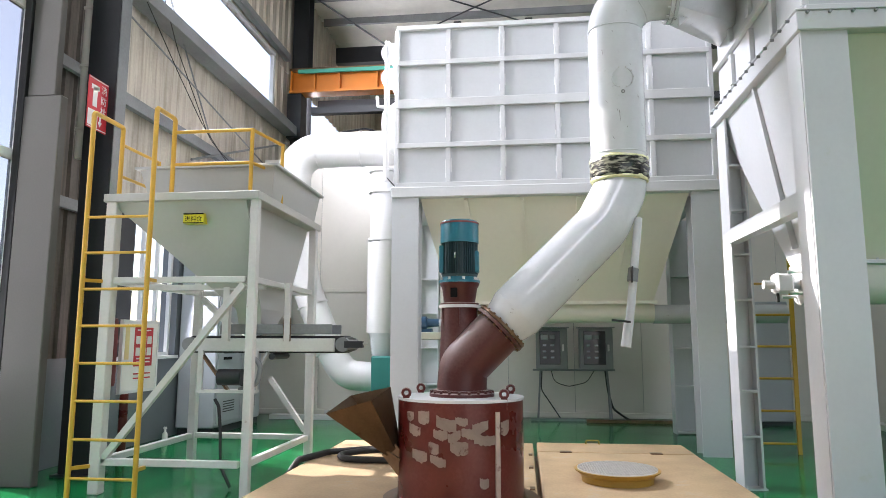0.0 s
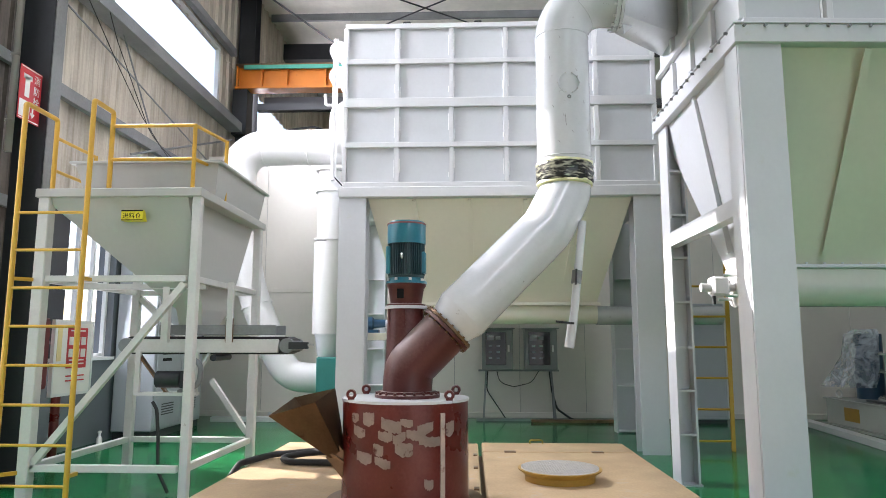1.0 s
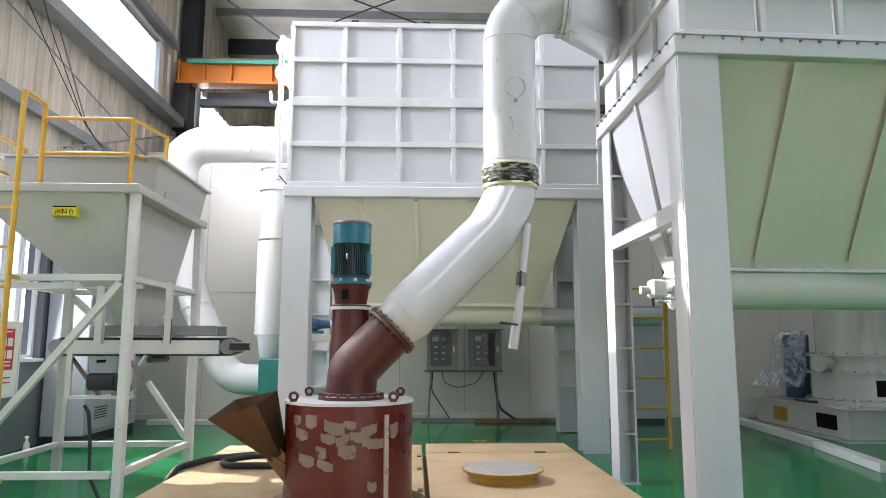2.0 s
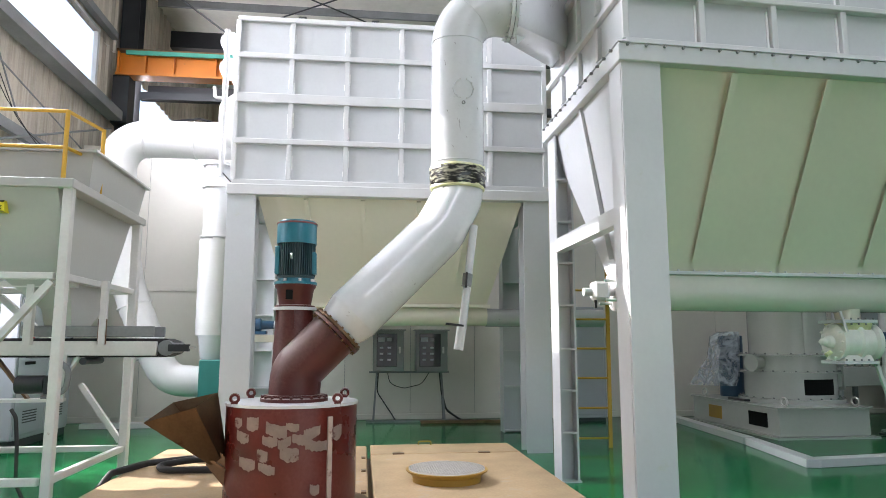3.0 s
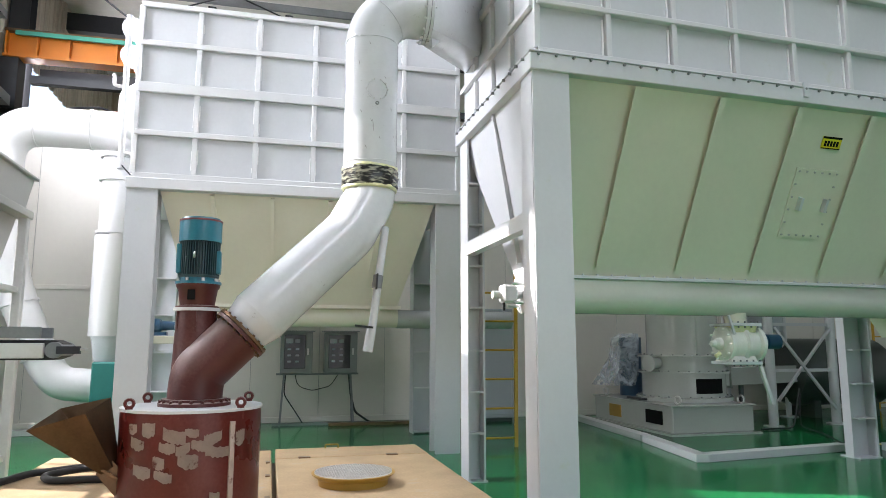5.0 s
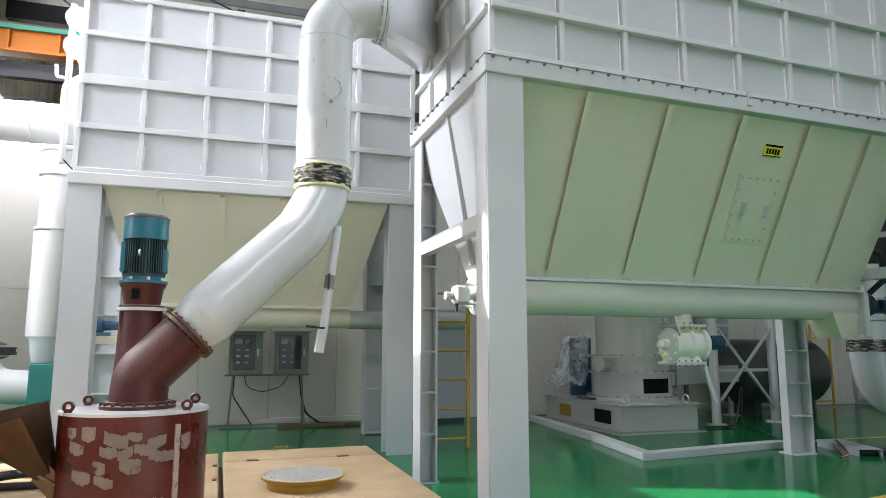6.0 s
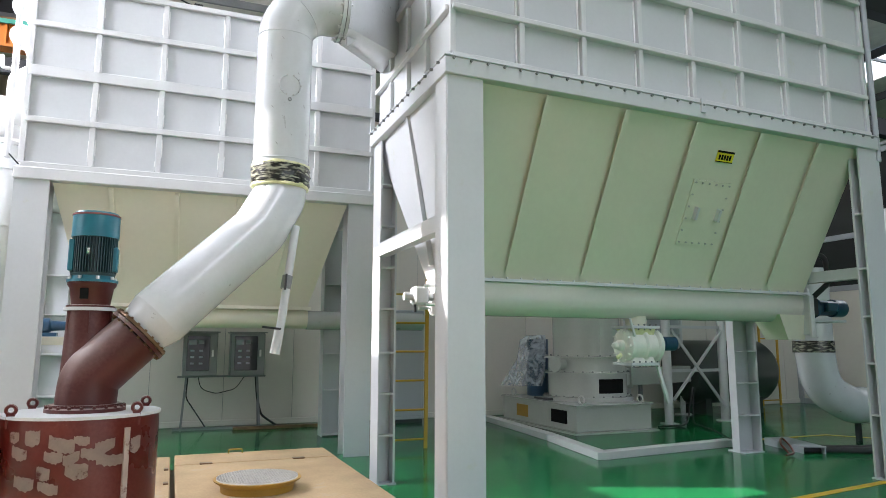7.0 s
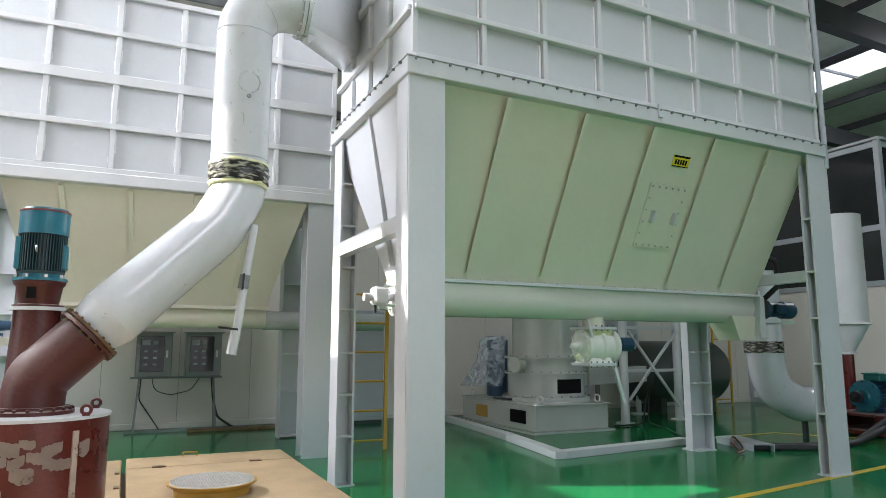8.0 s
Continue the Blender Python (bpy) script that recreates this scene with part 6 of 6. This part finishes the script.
hose_pts = [((7.5, 6.55, 0.03), (8.2, 6.2, 0.03), (9.0, 6.2, 0.04), (9.9, 6.3, 0.2), (10.4, 6.5, 0.5), (10.6, 6.6, 0.85)),
            ((7.5, 6.65, 0.03), (8.3, 6.35, 0.03), (9.2, 6.3, 0.04), (10.0, 6.35, 0.3), (10.5, 6.55, 0.6), (10.75, 6.65, 0.85))]
for pts in hose_pts:
    solo("hose", pipe(pts, 0.045, 12, radius=0.3, steps=5), M_BLACK, "thick black armoured cable hose on the floor", "hose", smooth=True)
cv = thing("cable_cover", (7.7, 6.8, 0), "grey folded steel cover plate over floor cables", "cover")
part("top", slab([(7.42, 6.45, 0.09), (7.66, 6.33, 0.09), (7.98, 7.22, 0.09), (7.62, 7.26, 0.09)], 0.012), M_CABINET, cv)
part("lip", bar((7.42, 6.46, 0.045), (7.62, 7.25, 0.045), 0.012, 0.09), M_CABINET, cv)
part("lip", bar((7.65, 6.34, 0.045), (7.97, 7.21, 0.045), 0.012, 0.09), M_CABINET, cv)

# glazed booth
bo = thing("control_booth", (15.5, 10.3, 0), "tall dark glazed booth with pale metal frame and cream lower panels", "booth")
X0, X1, Y0, Y1, ZT = 13.97, 17.6, 8.6, 12.1, 5.59
for x, y in ((X0, Y0), (X1, Y0), (X0, Y1)):
    part("corner_post", box(x - 0.06, y - 0.06, 0, x + 0.06, y + 0.06, ZT, 0.006), M_CABINET, bo)
part("corner_post", box(15.74, Y0 - 0.04, 0.0, 15.86, Y0 + 0.04, ZT - 0.06, 0.006), M_CABINET, bo)
for z in (0.0, 2.55, 3.7, ZT - 0.14):
    part("rail", box(X0 + 0.06, Y0 - 0.05, z, X1 - 0.06, Y0 + 0.05, z + 0.12, 0.005), M_CABINET, bo)
    part("rail", box(X0 - 0.05, Y0 + 0.06, z, X0 + 0.05, Y1 - 0.06, z + 0.12, 0.005), M_CABINET, bo)
for z0, z1, mm in ((0.12, 2.55, M_WALL), (2.67, 3.7, M_DARKGLASS), (3.82, ZT - 0.14, M_DARKGLASS)):
    for xa, xb in ((X0 + 0.06, 15.74), (15.86, X1 - 0.06)):
        part("pane" if mm is M_DARKGLASS else "panel", box(xa, Y0 - 0.01, z0, xb, Y0 + 0.01, z1), mm, bo)
    part("pane" if mm is M_DARKGLASS else "panel", box(X0 - 0.01, Y0 + 0.06, z0, X0 + 0.01, Y1 - 0.06, z1), mm, bo)
part("roof", box(X0 - 0.08, Y0 - 0.08, ZT, X1 + 0.08, Y1 + 0.08, ZT + 0.06), M_CABINET, bo)

# dark roof steel at that side
for y in (8.0, 12.6):
    structure("rafter_east", bar((5.0, y + 0.4, 8.2), (25.9, y + 0.4, 7.3), 0.25, 0.5), M_STEEL, "dark deep rafter under the far roof")
for x in (9.0, 11.5, 14.2, 16.4, 19.4, 22.0):
    structure("purlin_east", bar((x, 2.0, 8.75), (x, 21.0, 8.75), 0.1, 0.2), M_STEEL, "dark roof purlin")
structure("column_east", h_beam(13.6, 13.3, 13.95, 13.7, 0, 8.0, "y"), M_STEEL, "dark steel column behind the booth")

# ---- floor markings ----
def stripe(p0, p1, w=0.09):
    structure("floor_line", bar((*p0, 0.002), (*p1, 0.002), w, 0.004), M_LINE, "yellow painted safety line on the floor")
stripe((4.0, 4.44), (12.0, 5.72), 0.085)
stripe((7.95, 7.66), (9.27, 7.68), 0.07)
stripe((9.27, 7.70), (9.95, 6.60), 0.07)

solo("cable", pipe([(7.12, 6.40, 0.02), (7.05, 6.47, 0.14), (7.1, 6.5, 0.22), (7.18, 6.45, 0.12), (7.2, 6.4, 0.03), (7.02, 6.36, 0.02)], 0.013, 10, radius=0.06, steps=4), M_RED,
     "dark red cable coil leaning on the post foot", "cable", smooth=True)

# ---- left side: signs, cabinet, pipes ----
hs = thing("hydrant_sign", (-4.43, 6.35, 3.5), "red enamel fire hydrant sign with white symbol", "sign")
SX = -4.40
part("plate", box(SX - 0.01, 6.19, 3.48, SX, 6.52, 4.03, 0.003), M_SIGNRED, hs)
part("bracket", box(SX - 0.03, 6.30, 3.6, SX - 0.009, 6.5, 3.95), M_GIRT, hs)
part("border", box(SX, 6.20, 3.49, SX + 0.003, 6.51, 3.50), M_SIGNWHITE, hs)
part("border", box(SX, 6.20, 4.01, SX + 0.003, 6.51, 4.02), M_SIGNWHITE, hs)
part("white_field", box(SX, 6.20, 3.51, SX + 0.002, 6.36, 3.68), M_SIGNWHITE, hs)
part("symbol", box(SX, 6.265, 3.72, SX + 0.003, 6.335, 3.93), M_SIGNWHITE, hs)
part("symbol", box(SX, 6.235, 3.90, SX + 0.003, 6.365, 3.95), M_SIGNWHITE, hs)
part("arrow", box(SX, 6.395, 3.55, SX + 0.003, 6.415, 3.66), M_SIGNWHITE, hs)


def words(text, size, matrix, material, parent):
    cu = bpy.data.curves.new("words", "FONT")
    cu.body, cu.size, cu.extrude, cu.align_x = text, size, 0.001, "CENTER"
    tmp = bpy.data.objects.new("tmp", cu)
    me = bpy.data.meshes.new_from_object(tmp)
    bpy.data.objects.remove(tmp)
    bm = bm_new()
    bm.from_mesh(me)
    bmesh.ops.transform(bm, matrix=matrix, verts=bm.verts)
    return part("lettering", bm, material, parent)


UPX = pose(0, 0, 0, 90, 0, 90)     # lettering that faces +x
UPY = pose(0, 0, 0, 90, 0, 0)      # lettering that faces -y
for k, ch in enumerate("消防栓"):
    words(ch, 0.10, Matrix.Translation((SX + 0.002, 6.445, 3.90 - 0.115 * k)) @ UPX, M_SIGNWHITE, hs)
part("arrow_head", slab([(SX + 0.003, 6.37, 3.58), (SX + 0.003, 6.405, 3.53), (SX + 0.003, 6.44, 3.58)], 0.003), M_SIGNWHITE, hs)

hs.scale = (0.966, 0.966, 0.966)
hs.location = (-4.43 * 0.966, 6.35 * 0.966, 1.3 + 2.2 * 0.966)

nb = thing("notice_board", (-4.38, 7.35, 0.75), "white framed notice board with red printed grid", "notice board")
NX = -4.36
part("board", box(NX - 0.03, 7.02, 0.74, NX, 7.72, 1.53, 0.006), M_SIGNWHITE, nb)
for z0, z1 in ((0.73, 0.76), (1.51, 1.54)):
    part("edge", box(NX - 0.032, 7.0, z0, NX + 0.008, 7.74, z1), M_ALU, nb)
for y in (7.0, 7.72):
    part("edge", box(NX - 0.032, y, 0.76, NX + 0.008, y + 0.025, 1.51), M_ALU, nb)
for y in (7.12, 7.38):
    part("bracket", bar((-4.9, y, 1.3), (NX - 0.02, y, 1.3), 0.03, 0.03), M_GIRT, nb)
part("red_field", box(NX, 7.24, 1.02, NX + 0.003, 7.62, 1.46), M_SIGNRED, nb)
part("yellow_field", box(NX, 7.06, 1.1, NX + 0.003, 7.14, 1.46), mat("pale_yellow_print", (0.75, 0.62, 0.3), 0.5), nb)
for j in range(2):
    for k in range(3):
        part("picture", box(NX + 0.003, 7.27 + 0.115 * k, 1.14 + 0.13 * j, NX + 0.005, 7.36 + 0.115 * k, 1.23 + 0.13 * j), M_SIGNWHITE, nb)
for z in (1.42, 1.10, 1.06):
    part("bar", box(NX + 0.003, 7.29, z, NX + 0.005, 7.57, z + 0.015), M_SIGNWHITE, nb)
for z in (0.93, 0.88):
    part("bar", box(NX, 7.25, z, NX + 0.003, 7.6, z + 0.015), M_SIGNRED, nb)
hc = thing("hydrant_cabinet", (-4.55, 6.9, 0.8), "dark red fire hydrant cabinet beside the column", "cabinet")
part("case", box(-4.62, 6.715, 0.82, -4.40, 6.98, 1.55, 0.008), mat("hydrant_red", (0.12, 0.012, 0.012), 0.45), hc)
part("door", box(-4.405, 6.82, 0.85, -4.392, 6.97, 1.52), mat("hydrant_door_red", (0.14, 0.015, 0.015), 0.4), hc)
solo("fire_main", cyl((-4.6, 7.5, 0), (-4.6, 7.5, 0.74), 0.05, seg=14), M_RED, "dark red upright fire main pipe", "pipe", smooth=True)

# white downpipe and dark timber-like cladding between jamb and column
dp = thing("downpipe", (-4.62, 6.42, 3.2), "white plastic downpipe clipped to the dark column", "pipe")
part("tube", cyl((-4.62, 6.42, 3.2), (-4.62, 6.42, 5.0), 0.042, seg=16), M_WALL, dp, smooth=True)
for z in (3.5, 4.2, 4.85):
    part("clip", box(-4.66, 6.375, z, -4.495, 6.465, z + 0.03, 0.004), M_WALL, dp)
structure("pier_cladding", corrugated(WALL_X + 0.005, 5.92, 6.94, 1.12, 6.0, 0.2, 0.03), M_CLAD, "weathered corrugated strip between jamb and column")
structure("pier_foot", box(WALL_X - 0.2, 5.9, 0, WALL_X, 6.94, 1.12), M_DADO, "blue-grey painted foot of the pier")
for z in (2.75, 4.25, 5.9):
    structure("pier_girt", bar((-4.80, 5.9, z), (-4.80, 6.9, z), 0.06, 0.12), M_GIRT, "short dark girt behind the jamb")

# electric cabinet by the left wall
ec = thing("electric_cabinet", (-4.5, 9.9, 0), "tall pale grey electric cabinet with two doors", "cabinet")
part("case", box(-4.86, 9.2, 0.1, -4.30, 10.85, 2.5, 0.012), M_CABINET, ec)
part("plinth", box(-4.84, 9.22, 0, -4.32, 10.83, 0.1), M_STEEL, ec)
for y0, y1 in ((9.24, 10.02), (10.04, 10.81)):
    d = part("door", box(-4.299, y0, 0.16, -4.282, y1, 2.44, 0.004), M_CABINET, ec)
    part("handle", box(-4.282, y1 - 0.07, 1.2, -4.262, y1 - 0.04, 1.4, 0.003), M_BLACK, d)
    for k in range(5):
        part("vent_slot", box(-4.283, y0 + 0.2, 0.3 + 0.035 * k, -4.279, y1 - 0.2, 0.315 + 0.035 * k), M_STEEL, d)
em = part("emblem", torus((-4.278, 9.52, 1.32), (1, 0, 0), 0.07, 0.018, 18, 6), M_SIGNRED, ec, "plain red ring emblem")
for k in range(2):
    part("bar", box(-4.281, 9.4, 1.13 - 0.09 * k, -4.277, 9.76 - 0.08 * k, 1.17 - 0.09 * k), M_INK_RECESS, ec)
structure("floor_channel", box(-4.3, 11.3, 0, -1.6, 11.5, 0.08, 0.006), M_RIB, "white steel channel along the back wall")
for x in (-4.0, -3.4, -2.6):
    structure("channel_foot", box(x, 11.5, 0, x + 0.06, 11.56, 0.14), M_RIB, "small bolted foot of the floor channel")
solo("spray_bottle", lathe((-4.69, 8.63, 0), (0, 0, 1), [(0, 0.035), (0.10, 0.035), (0.13, 0.014), (0.16, 0.014), (0.165, 0.025), (0.19, 0.02)], 16), M_SIGNWHITE, "small white bottle standing by the wall", "bottle", smooth=True)

# lettering on the hopper name plate
npn = -2.91
words("进料仓", 0.055, Matrix.Translation((npn, HY0 - 0.021, 2.365)) @ UPY, M_INK_RECESS, hb)
part("bar", box(-3.005, HY0 - 0.022, 2.423, -2.815, HY0 - 0.0205, 2.435), M_INK_RECESS, hb)
part("bar", box(-3.005, HY0 - 0.022, 2.345, -2.815, HY0 - 0.0205, 2.352), M_INK_RECESS, hb)

# pulleys and standpipe at the edge of the first filter
pu = thing("valve_rod", (-1.75, 8.4, 3.2), "white standpipe with pulley discs at the filter edge", "pipe")
part("rod", cyl((-1.74, 8.4, 3.35), (-1.74, 8.4, 5.25), 0.035, seg=12), M_WHITE, pu, smooth=True)
for z in (5.15, 4.80):
    part("disc", cyl((-1.72, 8.5, z), (-1.72, 8.62, z), 0.13, seg=28), M_RIB, pu, smooth=True)
    part("hub", cyl((-1.66, 8.62, z - 0.02), (-1.66, 8.9, z - 0.02), 0.10, seg=20), M_WHITE, pu, smooth=True)
part("tap", pipe([(-1.74, 8.4, 4.35), (-1.86, 8.4, 4.36), (-1.87, 8.4, 4.50)], 0.02, 10, radius=0.03), M_WHITE, pu, smooth=True)
part("lever", bar((-1.73, 8.38, 3.40), (-1.62, 8.38, 3.28), 0.015, 0.015), M_BLACK, pu)
part("inlet_hood", lathe((-1.60, 9.6, 4.42), (-1, 0, 0), [(0, 0.42), (0.25, 0.40), (0.4, 0.30)], 30), M_WHITE, pu, smooth=True)
solo("cable", pipe([(-3.9, 12.5, 4.9), (-3.6, 12.5, 5.35), (-3.0, 12.5, 5.42), (-2.3, 12.5, 5.2), (-1.9, 12.5, 5.15)], 0.02, 8, radius=0.3), M_BLACK, "black cable arching over the partition", "cable", smooth=True)
solo("cable", pipe([(-4.6, 7.3, 5.6), (-4.6, 8.3, 4.9), (-4.6, 9.0, 4.45), (-4.6, 9.6, 4.2), (-4.65, 10.2, 4.15)], 0.006, 8, radius=0.6), M_BLACK, "thin black cable slung along the wall", "cable", smooth=True)
solo("cable", pipe([(-4.6, 7.5, 6.2), (-4.58, 8.2, 5.2), (-4.58, 9.2, 4.3), (-4.6, 9.9, 4.1)], 0.006, 8, radius=0.6), M_BLACK, "thin black cable hanging on the wall", "cable", smooth=True)
